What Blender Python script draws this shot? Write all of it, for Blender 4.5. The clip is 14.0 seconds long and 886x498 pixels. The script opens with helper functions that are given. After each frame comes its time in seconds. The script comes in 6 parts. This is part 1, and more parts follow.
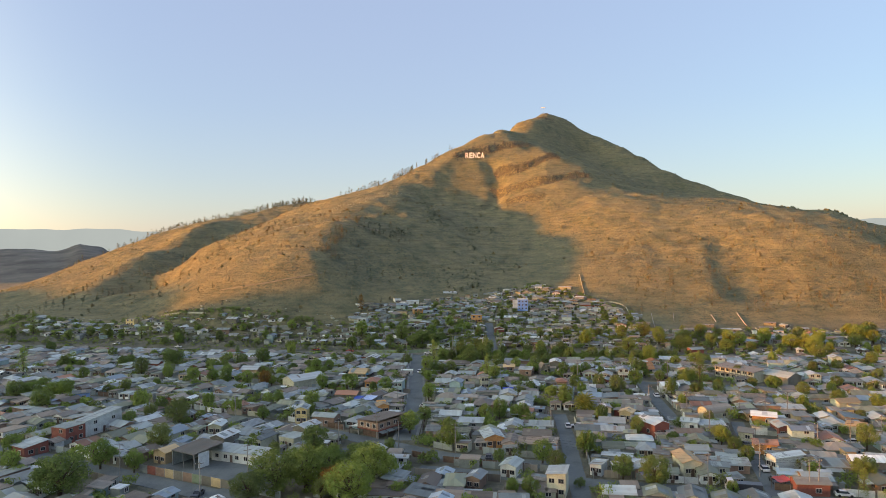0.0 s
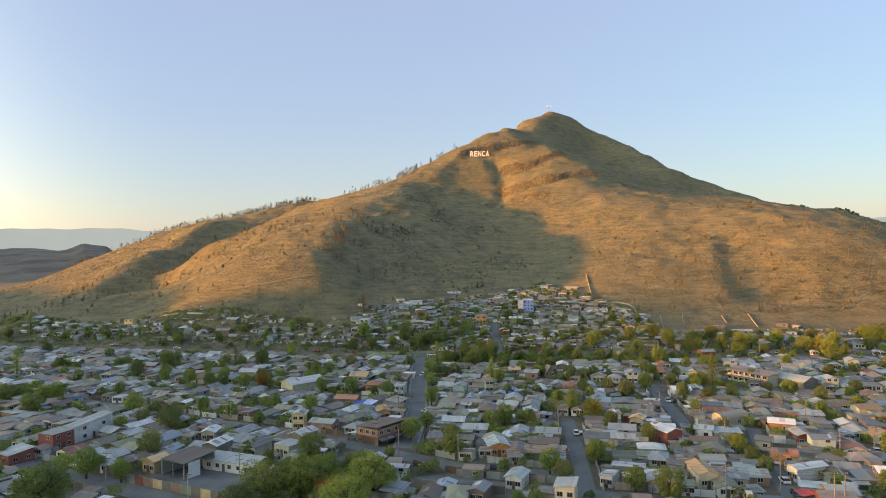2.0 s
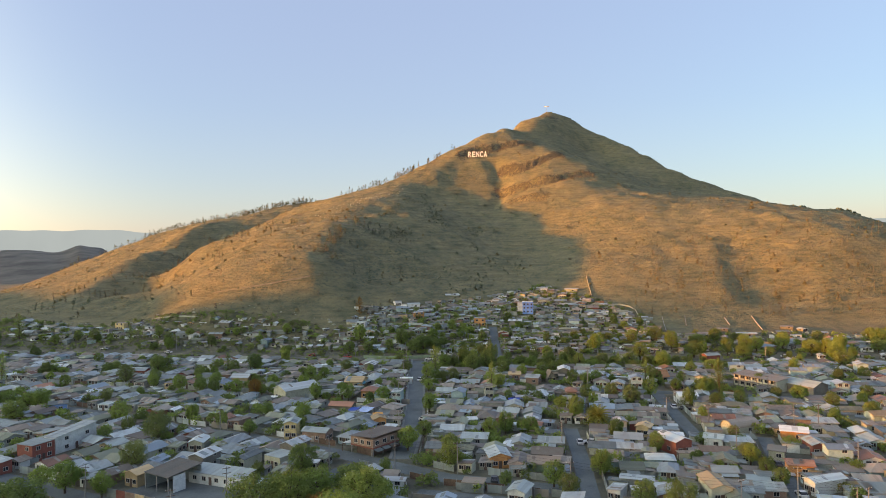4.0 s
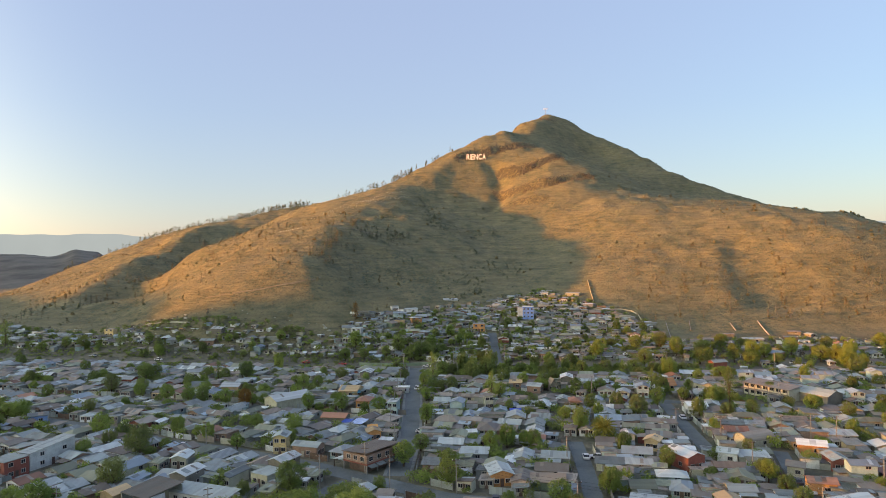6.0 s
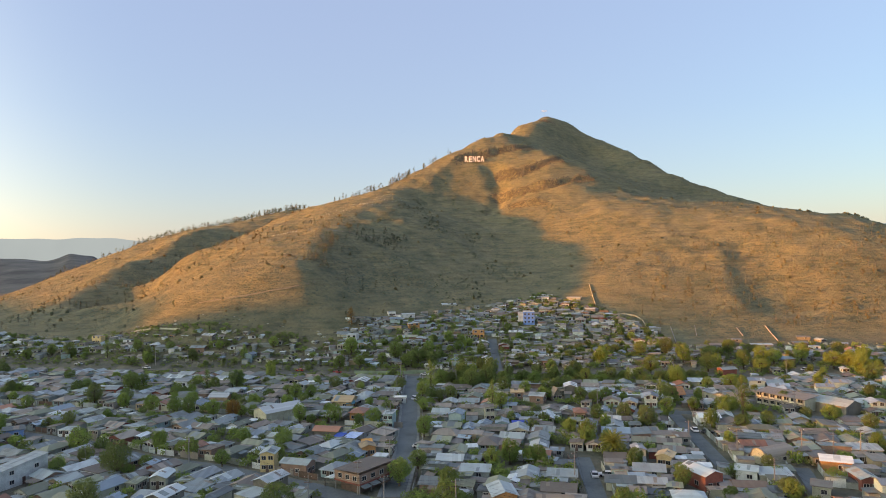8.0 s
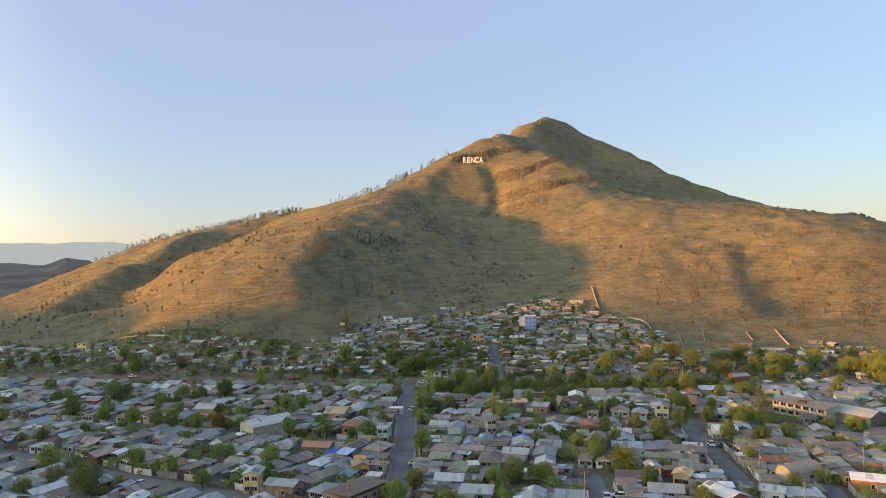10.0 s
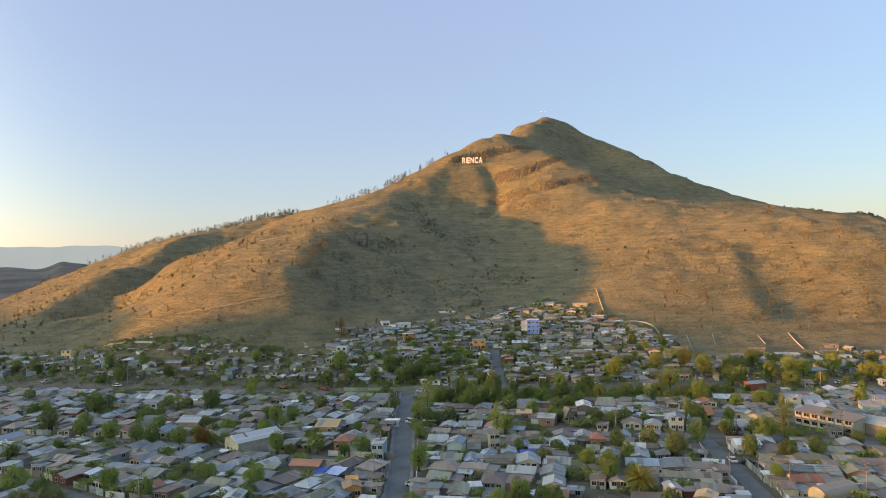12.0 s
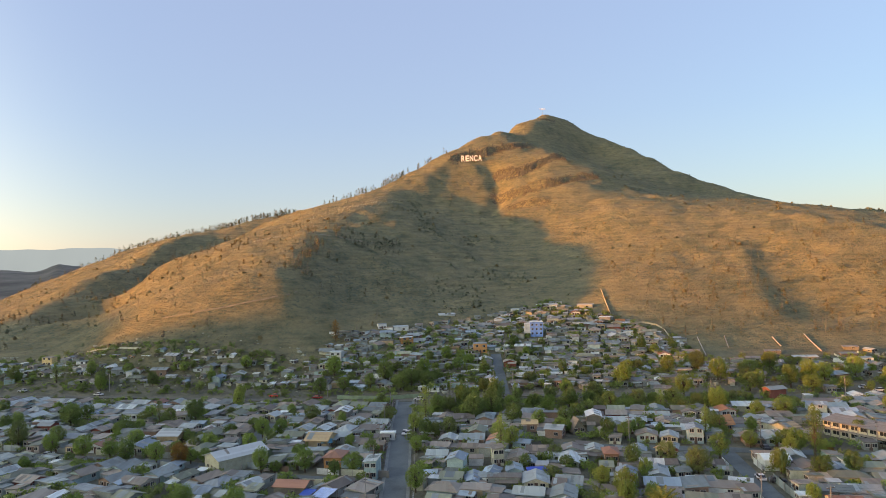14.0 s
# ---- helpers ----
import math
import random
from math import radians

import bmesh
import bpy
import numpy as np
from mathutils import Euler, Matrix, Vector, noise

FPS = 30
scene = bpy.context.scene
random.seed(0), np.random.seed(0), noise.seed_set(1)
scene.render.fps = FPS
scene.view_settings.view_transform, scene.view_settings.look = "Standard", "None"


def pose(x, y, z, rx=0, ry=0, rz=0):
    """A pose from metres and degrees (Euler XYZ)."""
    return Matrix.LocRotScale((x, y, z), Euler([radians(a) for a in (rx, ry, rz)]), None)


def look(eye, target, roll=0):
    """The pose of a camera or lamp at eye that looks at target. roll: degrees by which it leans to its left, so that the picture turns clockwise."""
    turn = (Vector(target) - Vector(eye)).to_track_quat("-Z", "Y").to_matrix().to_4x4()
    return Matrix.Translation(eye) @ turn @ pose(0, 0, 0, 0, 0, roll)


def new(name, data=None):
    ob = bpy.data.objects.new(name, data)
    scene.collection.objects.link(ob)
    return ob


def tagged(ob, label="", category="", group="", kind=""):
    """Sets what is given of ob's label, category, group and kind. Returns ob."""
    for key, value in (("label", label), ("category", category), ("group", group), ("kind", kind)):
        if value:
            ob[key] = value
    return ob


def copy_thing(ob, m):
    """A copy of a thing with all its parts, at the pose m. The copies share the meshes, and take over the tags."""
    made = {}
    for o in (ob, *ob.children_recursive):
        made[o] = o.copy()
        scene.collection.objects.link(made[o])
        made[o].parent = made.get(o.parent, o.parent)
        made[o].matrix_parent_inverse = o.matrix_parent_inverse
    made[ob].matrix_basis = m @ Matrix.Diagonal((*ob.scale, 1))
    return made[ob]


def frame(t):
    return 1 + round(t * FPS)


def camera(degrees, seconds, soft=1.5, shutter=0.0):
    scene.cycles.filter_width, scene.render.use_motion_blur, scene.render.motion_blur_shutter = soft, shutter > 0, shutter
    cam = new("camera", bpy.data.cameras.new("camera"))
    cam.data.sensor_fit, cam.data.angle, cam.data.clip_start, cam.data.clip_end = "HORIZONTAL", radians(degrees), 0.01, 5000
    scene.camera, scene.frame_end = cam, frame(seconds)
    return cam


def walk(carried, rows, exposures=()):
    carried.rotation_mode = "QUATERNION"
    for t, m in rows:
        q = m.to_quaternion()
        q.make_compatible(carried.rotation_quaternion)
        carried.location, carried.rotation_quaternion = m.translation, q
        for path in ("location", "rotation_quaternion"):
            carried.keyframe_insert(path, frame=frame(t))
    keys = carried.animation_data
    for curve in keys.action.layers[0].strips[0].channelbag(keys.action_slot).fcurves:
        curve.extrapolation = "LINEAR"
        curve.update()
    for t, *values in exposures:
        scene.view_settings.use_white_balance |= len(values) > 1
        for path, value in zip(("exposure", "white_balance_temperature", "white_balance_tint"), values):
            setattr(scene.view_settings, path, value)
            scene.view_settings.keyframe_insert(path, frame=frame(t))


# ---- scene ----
cam = camera(66.52, 14.0, soft=0.7)
PATH = [
    (0.0, pose(0.24, -4.67, 59.93, 89.864, 0, 1.487) @ pose(0, 0, 0, 0, 0, -0.806)),
    (0.5, pose(0.47, -2.29, 59.84, 89.887, 0, 1.618) @ pose(0, 0, 0, 0, 0, -0.831)),
    (1.0, pose(0.64, -0.06, 59.79, 89.874, 0, 1.765) @ pose(0, 0, 0, 0, 0, -0.833)),
    (1.5, pose(0.76, 2.23, 59.81, 89.853, 0, 1.884) @ pose(0, 0, 0, 0, 0, -0.831)),
    (2.0, pose(0.81, 4.48, 59.85, 89.818, 0, 1.922) @ pose(0, 0, 0, 0, 0, -0.813)),
    (2.5, pose(0.82, 6.51, 59.80, 89.840, 0, 1.869) @ pose(0, 0, 0, 0, 0, -0.857)),
    (3.0, pose(0.65, 8.56, 59.81, 89.857, 0, 1.780) @ pose(0, 0, 0, 0, 0, -0.844)),
    (5.5, pose(0.23, 21.53, 59.87, 90.151, 0, 1.623) @ pose(0, 0, 0, 0, 0, -0.939)),
    (6.0, pose(0.22, 24.32, 59.90, 90.230, 0, 1.579) @ pose(0, 0, 0, 0, 0, -0.959)),
    (6.5, pose(0.09, 27.43, 59.90, 90.297, 0, 1.552) @ pose(0, 0, 0, 0, 0, -0.986)),
    (7.0, pose(0.05, 30.29, 59.90, 90.378, 0, 1.501) @ pose(0, 0, 0, 0, 0, -1.021)),
    (7.5, pose(0.06, 33.44, 59.95, 90.456, 0, 1.477) @ pose(0, 0, 0, 0, 0, -1.054)),
    (8.0, pose(-0.09, 36.84, 59.99, 90.516, 0, 1.417) @ pose(0, 0, 0, 0, 0, -1.098)),
    (10.5, pose(-0.18, 55.16, 60.04, 90.794, 0, 1.276) @ pose(0, 0, 0, 0, 0, -1.418)),
    (11.0, pose(-0.19, 59.06, 59.99, 90.864, 0, 1.264) @ pose(0, 0, 0, 0, 0, -1.490)),
    (11.5, pose(-0.22, 63.13, 60.01, 90.886, 0, 1.247) @ pose(0, 0, 0, 0, 0, -1.567)),
    (12.0, pose(-0.19, 67.21, 60.09, 90.891, 0, 1.251) @ pose(0, 0, 0, 0, 0, -1.619)),
    (12.5, pose(-0.18, 71.57, 60.08, 90.932, 0, 1.243) @ pose(0, 0, 0, 0, 0, -1.735)),
    (13.0, pose(-0.27, 76.04, 60.01, 90.929, 0, 1.235) @ pose(0, 0, 0, 0, 0, -1.807)),
    (13.5, pose(-0.31, 80.54, 59.97, 90.900, 0, 1.189) @ pose(0, 0, 0, 0, 0, -1.899)),
    (14.0, pose(-0.12, 84.94, 59.84, 90.913, 0, 1.214) @ pose(0, 0, 0, 0, 0, -1.977)),
]
walk(cam, PATH, exposures=[(0.0, 1.44, 6480, -9), (6.0, 1.43, 6400, -8), (14.0, 1.41, 6290, -8)])

# ---- light ----
SUN_EL, SUN_AZ = 4.7, 255.0          # degrees; azimuth clockwise from +y
world = bpy.data.worlds.new("sky")
scene.world = world
world.use_nodes = True
wn = world.node_tree
sky = wn.nodes.new("ShaderNodeTexSky")
sky.sky_type = "NISHITA"
sky.sun_disc = False
sky.sun_elevation, sky.sun_rotation = radians(SUN_EL), radians(SUN_AZ)
sky.altitude, sky.air_density, sky.dust_density, sky.ozone_density = 500, 1.0, 1.1, 2.6
# evening haze: the clear sky mixed with an even pale veil
haze = wn.nodes.new("ShaderNodeMix")
haze.data_type = "RGBA"
haze.inputs[0].default_value, haze.inputs[7].default_value = 0.42, (2.62, 2.24, 3.3, 1)
wn.links.new(sky.outputs[0], haze.inputs[6])
# the broad warm glow that haze gives the sky round the low sun
way = wn.nodes.new("ShaderNodeTexCoord")
toward = wn.nodes.new("ShaderNodeVectorMath")
toward.operation = "DOT_PRODUCT"
toward.inputs[1].default_value = (math.sin(radians(SUN_AZ)), math.cos(radians(SUN_AZ)), -0.4)
wn.links.new(way.outputs["Generated"], toward.inputs[0])
lobe = wn.nodes.new("ShaderNodeMapRange")
lobe.interpolation_type = "SMOOTHSTEP"
lobe.inputs[1].default_value, lobe.inputs[2].default_value = 0.0, 1.2
wn.links.new(toward.outputs["Value"], lobe.inputs[0])
glow = wn.nodes.new("ShaderNodeMix")
glow.data_type, glow.blend_type = "RGBA", "ADD"
glow.inputs[7].default_value = (15.5, 11.8, 7.5, 1)
steep = wn.nodes.new("ShaderNodeMath")
steep.operation = "POWER"
steep.inputs[1].default_value = 1.6
wn.links.new(lobe.outputs[0], steep.inputs[0])
wn.links.new(steep.outputs[0], glow.inputs[0])
wn.links.new(haze.outputs[2], glow.inputs[6])
# dust low over the horizon warms the sky there
height_of = wn.nodes.new("ShaderNodeSeparateXYZ")
wn.links.new(way.outputs["Generated"], height_of.inputs[0])
dusty = wn.nodes.new("ShaderNodeValToRGB")
for el, (p, c) in zip([*dusty.color_ramp.elements, dusty.color_ramp.elements.new(0.1), dusty.color_ramp.elements.new(0.2), dusty.color_ramp.elements.new(0.7)], ((0.0, (1.0, 0.86, 0.72)), (0.34, (0.79, 0.835, 0.865)), (0.1, (0.9, 0.84, 0.79)), (0.2, (0.84, 0.835, 0.83)), (0.7, (0.8, 0.895, 0.96)))):
    el.position, el.color = p, (*c, 1)
wn.links.new(height_of.outputs[2], dusty.inputs[0])
warm = wn.nodes.new("ShaderNodeMix")
warm.data_type, warm.blend_type = "RGBA", "MULTIPLY"
warm.inputs[0].default_value = 1.0
wn.links.new(glow.outputs[2], warm.inputs[6])
wn.links.new(dusty.outputs[0], warm.inputs[7])
wn.links.new(warm.outputs[2], wn.nodes["Background"].inputs[0])
wn.nodes["Background"].inputs[1].default_value = 0.155
sun = new("sun", bpy.data.lights.new("sun", "SUN"))
sun.data.energy, sun.data.angle, sun.data.color = 5.2, radians(1.6), (1.0, 0.312, 0.026)
sd = Vector((math.sin(radians(SUN_AZ)) * math.cos(radians(SUN_EL)), math.cos(radians(SUN_AZ)) * math.cos(radians(SUN_EL)), math.sin(radians(SUN_EL))))
sun.matrix_world = look(sd * 500, (0, 0, 0))


# ---- materials ----
def nodes_of(name):
    m = bpy.data.materials.new(name)
    m.use_nodes = True
    return m, m.node_tree, m.node_tree.nodes["Principled BSDF"]


def noise_node(nt, scale, detail=4.0, coord="Object", rough=0.6):
    tc = nt.nodes.new("ShaderNodeTexCoord")
    n = nt.nodes.new("ShaderNodeTexNoise")
    n.inputs["Scale"].default_value, n.inputs["Detail"].default_value, n.inputs["Roughness"].default_value = scale, detail, rough
    nt.links.new(tc.outputs[coord], n.inputs["Vector"])
    return n


def ramp(nt, src, stops):
    r = nt.nodes.new("ShaderNodeValToRGB")
    e = r.color_ramp.elements
    while len(e) < len(stops):
        e.new(0.5)
    for el, (p, c) in zip(e, stops):
        el.position, el.color = p, (*c, 1)
    nt.links.new(src, r.inputs[0])
    return r


def mix(nt, fac, a, b, mode="MIX"):
    n = nt.nodes.new("ShaderNodeMix")
    n.data_type, n.blend_type = "RGBA", mode
    for src, i in ((fac, 0), (a, 6), (b, 7)):
        if isinstance(src, (int, float)):
            n.inputs[i].default_value = src
        elif isinstance(src, tuple):
            n.inputs[i].default_value = (*src, 1)
        else:
            nt.links.new(src, n.inputs[i])
    return n.outputs[2]


def bump(nt, bsdf, src, strength, dist):
    b = nt.nodes.new("ShaderNodeBump")
    b.inputs["Strength"].default_value, b.inputs["Distance"].default_value = strength, dist
    nt.links.new(src, b.inputs["Height"])
    nt.links.new(b.outputs[0], bsdf.inputs["Normal"])


def surface(name, colour, rough=0.8, metal=0.0, vary=0.25, scale=0.8, grain=9.0, objvar=0.25, bumpd=0.02, far=False):
    """Painted, plastered or weathered surface: stains, grain and a shade of its own for each object."""
    m, nt, b = nodes_of(name)
    n1, n2 = noise_node(nt, scale), noise_node(nt, grain, 3.0)
    c = colour
    dark = tuple(v * (1 - vary) for v in c)
    lite = tuple(min(0.9, v * (1 + vary * 0.6)) for v in c)
    r = ramp(nt, n1.outputs[0], [(0.32, dark), (0.5, c), (0.68, lite)])
    g = ramp(nt, n2.outputs[0], [(0.35, (0.86, 0.86, 0.86)), (0.65, (1.08, 1.06, 1.04))])
    col = mix(nt, 1.0, r.outputs[0], g.outputs[0], "MULTIPLY")
    if objvar:
        rnd = nt.nodes.new("ShaderNodeNewGeometry").outputs["Random Per Island"] if far else nt.nodes.new("ShaderNodeObjectInfo").outputs["Random"]
        o = ramp(nt, rnd, [(0.0, (1 - objvar,) * 3), (1.0, (1 + objvar * 0.6,) * 3)])
        col = mix(nt, 1.0, col, o.outputs[0], "MULTIPLY")
    nt.links.new(col, b.inputs["Base Color"])
    b.inputs["Roughness"].default_value, b.inputs["Metallic"].default_value = rough, metal
    bump(nt, b, n2.outputs[0], 0.5, bumpd)
    return m


def corrugated(name, colour, rough=0.55, metal=0.0, rust=0.25, far=False):
    """Profiled roof sheets: ribs down the slope, sheet to sheet changes, rust streaks."""
    m, nt, b = nodes_of(name)
    tc = nt.nodes.new("ShaderNodeTexCoord")
    sep = nt.nodes.new("ShaderNodeSeparateXYZ")
    nt.links.new(tc.outputs["Object"], sep.inputs[0])
    wv = nt.nodes.new("ShaderNodeTexWave")
    wv.inputs["Scale"].default_value = 1.6
    nt.links.new(tc.outputs["Object"], wv.inputs["Vector"])
    # sheets 0.85 m wide, each of its own shade
    sh = nt.nodes.new("ShaderNodeMath")
    sh.operation = "SNAP"
    sh.inputs[1].default_value = 0.85
    nt.links.new(sep.outputs[0], sh.inputs[0])
    rnd = nt.nodes.new("ShaderNodeNewGeometry").outputs["Random Per Island"] if far else nt.nodes.new("ShaderNodeObjectInfo").outputs["Random"]
    ad = nt.nodes.new("ShaderNodeMath")
    ad.operation = "MULTIPLY_ADD"
    ad.inputs[1].default_value = 37.0
    nt.links.new(rnd, ad.inputs[0])
    nt.links.new(sh.outputs[0], ad.inputs[2])
    wn_ = nt.nodes.new("ShaderNodeTexWhiteNoise")
    wn_.noise_dimensions = "1D"
    nt.links.new(ad.outputs[0], wn_.inputs["W"])
    sheet = ramp(nt, wn_.outputs["Value"], [(0.0, tuple(v * 0.86 for v in colour)), (0.6, colour), (1.0, tuple(min(0.8, v * 1.1) for v in colour))])
    n = noise_node(nt, 0.55, 6.0)
    rs = ramp(nt, n.outputs[0], [(0.5, (0, 0, 0)), (0.72, (1, 1, 1))])
    amt = nt.nodes.new("ShaderNodeMath")
    amt.operation = "MULTIPLY"
    amt.inputs[1].default_value = rust
    nt.links.new(rs.outputs[0], amt.inputs[0])
    col = mix(nt, amt.outputs[0], sheet.outputs[0], (0.16, 0.085, 0.045))
    o = ramp(nt, rnd, [(0.0, (0.58, 0.58, 0.59)), (0.6, (1.0, 1.0, 0.98)), (1.0, (1.4, 1.38, 1.34))])
    col = mix(nt, 1.0, col, o.outputs[0], "MULTIPLY")
    nt.links.new(col, b.inputs["Base Color"])
    b.inputs["Roughness"].default_value, b.inputs["Metallic"].default_value = rough, metal
    bump(nt, b, wv.outputs[0], 0.6, 0.03)
    return m


def leaves(name, dark, lite):
    m, nt, b = nodes_of(name)
    gi = nt.nodes.new("ShaderNodeNewGeometry")
    r = ramp(nt, gi.outputs["Random Per Island"], [(0.0, dark), (0.55, tuple((a + c) / 2 for a, c in zip(dark, lite))), (1.0, lite)])
    oi = nt.nodes.new("ShaderNodeObjectInfo")
    o = ramp(nt, oi.outputs["Random"], [(0.0, (0.75, 0.8, 0.8)), (1.0, (1.18, 1.15, 1.05))])
    col = mix(nt, 1.0, r.outputs[0], o.outputs[0], "MULTIPLY")
    nt.links.new(col, b.inputs["Base Color"])
    b.inputs["Roughness"].default_value = 0.8
    b.inputs["Specular IOR Level"].default_value = 0.15
    tr = nt.nodes.new("ShaderNodeBsdfTranslucent")
    nt.links.new(col, tr.inputs[0])
    ms = nt.nodes.new("ShaderNodeMixShader")
    ms.inputs[0].default_value = 0.48
    nt.links.new(b.outputs[0], ms.inputs[1])
    nt.links.new(tr.outputs[0], ms.inputs[2])
    nt.links.new(ms.outputs[0], nt.nodes["Material Output"].inputs[0])
    return m


def ground_material():
    """Town dust low down, dry grass and bare earth on the slopes, darker scrub in patches."""
    m, nt, b = nodes_of("ground")
    tc = nt.nodes.new("ShaderNodeTexCoord")
    sep = nt.nodes.new("ShaderNodeSeparateXYZ")
    nt.links.new(tc.outputs["Object"], sep.inputs[0])
    big, mid, fine = noise_node(nt, 0.012, 5.0), noise_node(nt, 0.07, 8.0, rough=0.72), noise_node(nt, 0.42, 7.0, rough=0.7)
    grass = ramp(nt, mid.outputs[0], [(0.32, (0.124, 0.13, 0.083)), (0.45, (0.189, 0.182, 0.108)), (0.56, (0.224, 0.208, 0.119)), (0.7, (0.276, 0.248, 0.138))])
    scrub = ramp(nt, fine.outputs[0], [(0.5, (0, 0, 0)), (0.62, (1, 1, 1))])
    patch = ramp(nt, big.outputs[0], [(0.4, (0.2, 0.2, 0.2)), (0.6, (1.0, 1.0, 1.0))])
    sc = mix(nt, 1.0, scrub.outputs[0], patch.outputs[0], "MULTIPLY")
    hill = mix(nt, sc, grass.outputs[0], (0.114, 0.13, 0.09))
    dust = ramp(nt, mid.outputs[0], [(0.32, (0.11, 0.12, 0.08)), (0.46, (0.15, 0.15, 0.11)), (0.58, (0.2, 0.19, 0.138)), (0.7, (0.118, 0.132, 0.08))])
    # terracettes: thin streaks that follow the contours
    mp = nt.nodes.new("ShaderNodeMapping")
    mp.inputs["Scale"].default_value = (0.05, 0.05, 0.6)
    nt.links.new(tc.outputs["Object"], mp.inputs["Vector"])
    st = nt.nodes.new("ShaderNodeTexNoise")
    st.inputs["Scale"].default_value, st.inputs["Detail"].default_value = 1.0, 5.0
    nt.links.new(mp.outputs[0], st.inputs["Vector"])
    streak = ramp(nt, st.outputs[0], [(0.36, (0.84, 0.84, 0.82)), (0.5, (1.0, 1.0, 1.0)), (0.64, (1.08, 1.07, 1.05))])
    hill = mix(nt, 1.0, hill, streak.outputs[0], "MULTIPLY")
    drawn = nt.nodes.new("ShaderNodeMapping")
    drawn.inputs["Scale"].default_value = (0.06, 0.022, 0.03)
    nt.links.new(tc.outputs["Object"], drawn.inputs["Vector"])
    pt = nt.nodes.new("ShaderNodeTexNoise")
    pt.inputs["Scale"].default_value, pt.inputs["Detail"].default_value, pt.inputs["Roughness"].default_value = 1.0, 7.0, 0.68
    nt.links.new(drawn.outputs[0], pt.inputs["Vector"])
    blot = ramp(nt, pt.outputs[0], [(0.34, (0.74, 0.8, 0.8)), (0.47, (0.98, 0.98, 0.97)), (0.6, (1.04, 1.02, 1.0)), (0.72, (1.18, 1.14, 1.08))])
    hill = mix(nt, 1.0, hill, blot.outputs[0], "MULTIPLY")
    mr = nt.nodes.new("ShaderNodeMapRange")
    mr.inputs[1].default_value, mr.inputs[2].default_value = 3.0, 10.0
    nt.links.new(sep.outputs[2], mr.inputs[0])
    col = mix(nt, mr.outputs[0], dust.outputs[0], hill)
    nt.links.new(col, b.inputs["Base Color"])
    b.inputs["Roughness"].default_value = 0.95
    b.inputs["Specular IOR Level"].default_value = 0.1
    ledge = nt.nodes.new("ShaderNodeTexNoise")
    ledge.inputs["Scale"].default_value, ledge.inputs["Detail"].default_value, ledge.inputs["Roughness"].default_value = 3.2, 6.0, 0.65
    nt.links.new(mp.outputs[0], ledge.inputs["Vector"])
    both = nt.nodes.new("ShaderNodeMath")
    both.operation = "MULTIPLY_ADD"
    both.inputs[1].default_value = 1.6
    nt.links.new(ledge.outputs[0], both.inputs[0])
    nt.links.new(fine.outputs[0], both.inputs[2])
    bump(nt, b, both.outputs[0], 1.0, 1.5)
    return m


MAT_GROUND = ground_material()
MAT_ASPHALT = surface("asphalt", (0.127, 0.147, 0.142), 0.9, 0, 0.3, 0.12, 2.0, 0.0)
MAT_DUSTY = surface("dusty asphalt", (0.125, 0.122, 0.095), 0.95, 0, 0.3, 0.1, 2.0, 0.0)
MAT_PAVING = surface("paving", (0.205, 0.218, 0.2), 0.9, 0, 0.3, 0.2, 2.0, 0.0)
MAT_BARK = surface("bark", (0.1, 0.075, 0.05), 0.95, 0, 0.3, 1.5, 9, 0.2)
MAT_GLASS = surface("window glass", (0.03, 0.035, 0.04), 0.15, 0, 0.1, 0.8, 5, 0.3)
MAT_CONCRETE = surface("concrete", (0.27, 0.26, 0.24), 0.9, 0, 0.25, 0.5, 6, 0.2)
MAT_WOOD = surface("weathered wood", (0.15, 0.1, 0.065), 0.9, 0, 0.35, 0.9, 8, 0.3)
MAT_WHITE = surface("white paint", (0.72, 0.7, 0.66), 0.7, 0, 0.15, 0.4, 6, 0.1)
MAT_LEAF = [leaves("leaves dark", (0.145, 0.19, 0.06), (0.25, 0.305, 0.102)),
            leaves("leaves fresh", (0.185, 0.25, 0.064), (0.3, 0.37, 0.11)),
            leaves("leaves yellow", (0.205, 0.255, 0.062), (0.32, 0.365, 0.11)),
            leaves("leaves dull", (0.15, 0.182, 0.066), (0.245, 0.275, 0.106)),
            leaves("leaves rust", (0.2, 0.12, 0.042), (0.33, 0.2, 0.065))]

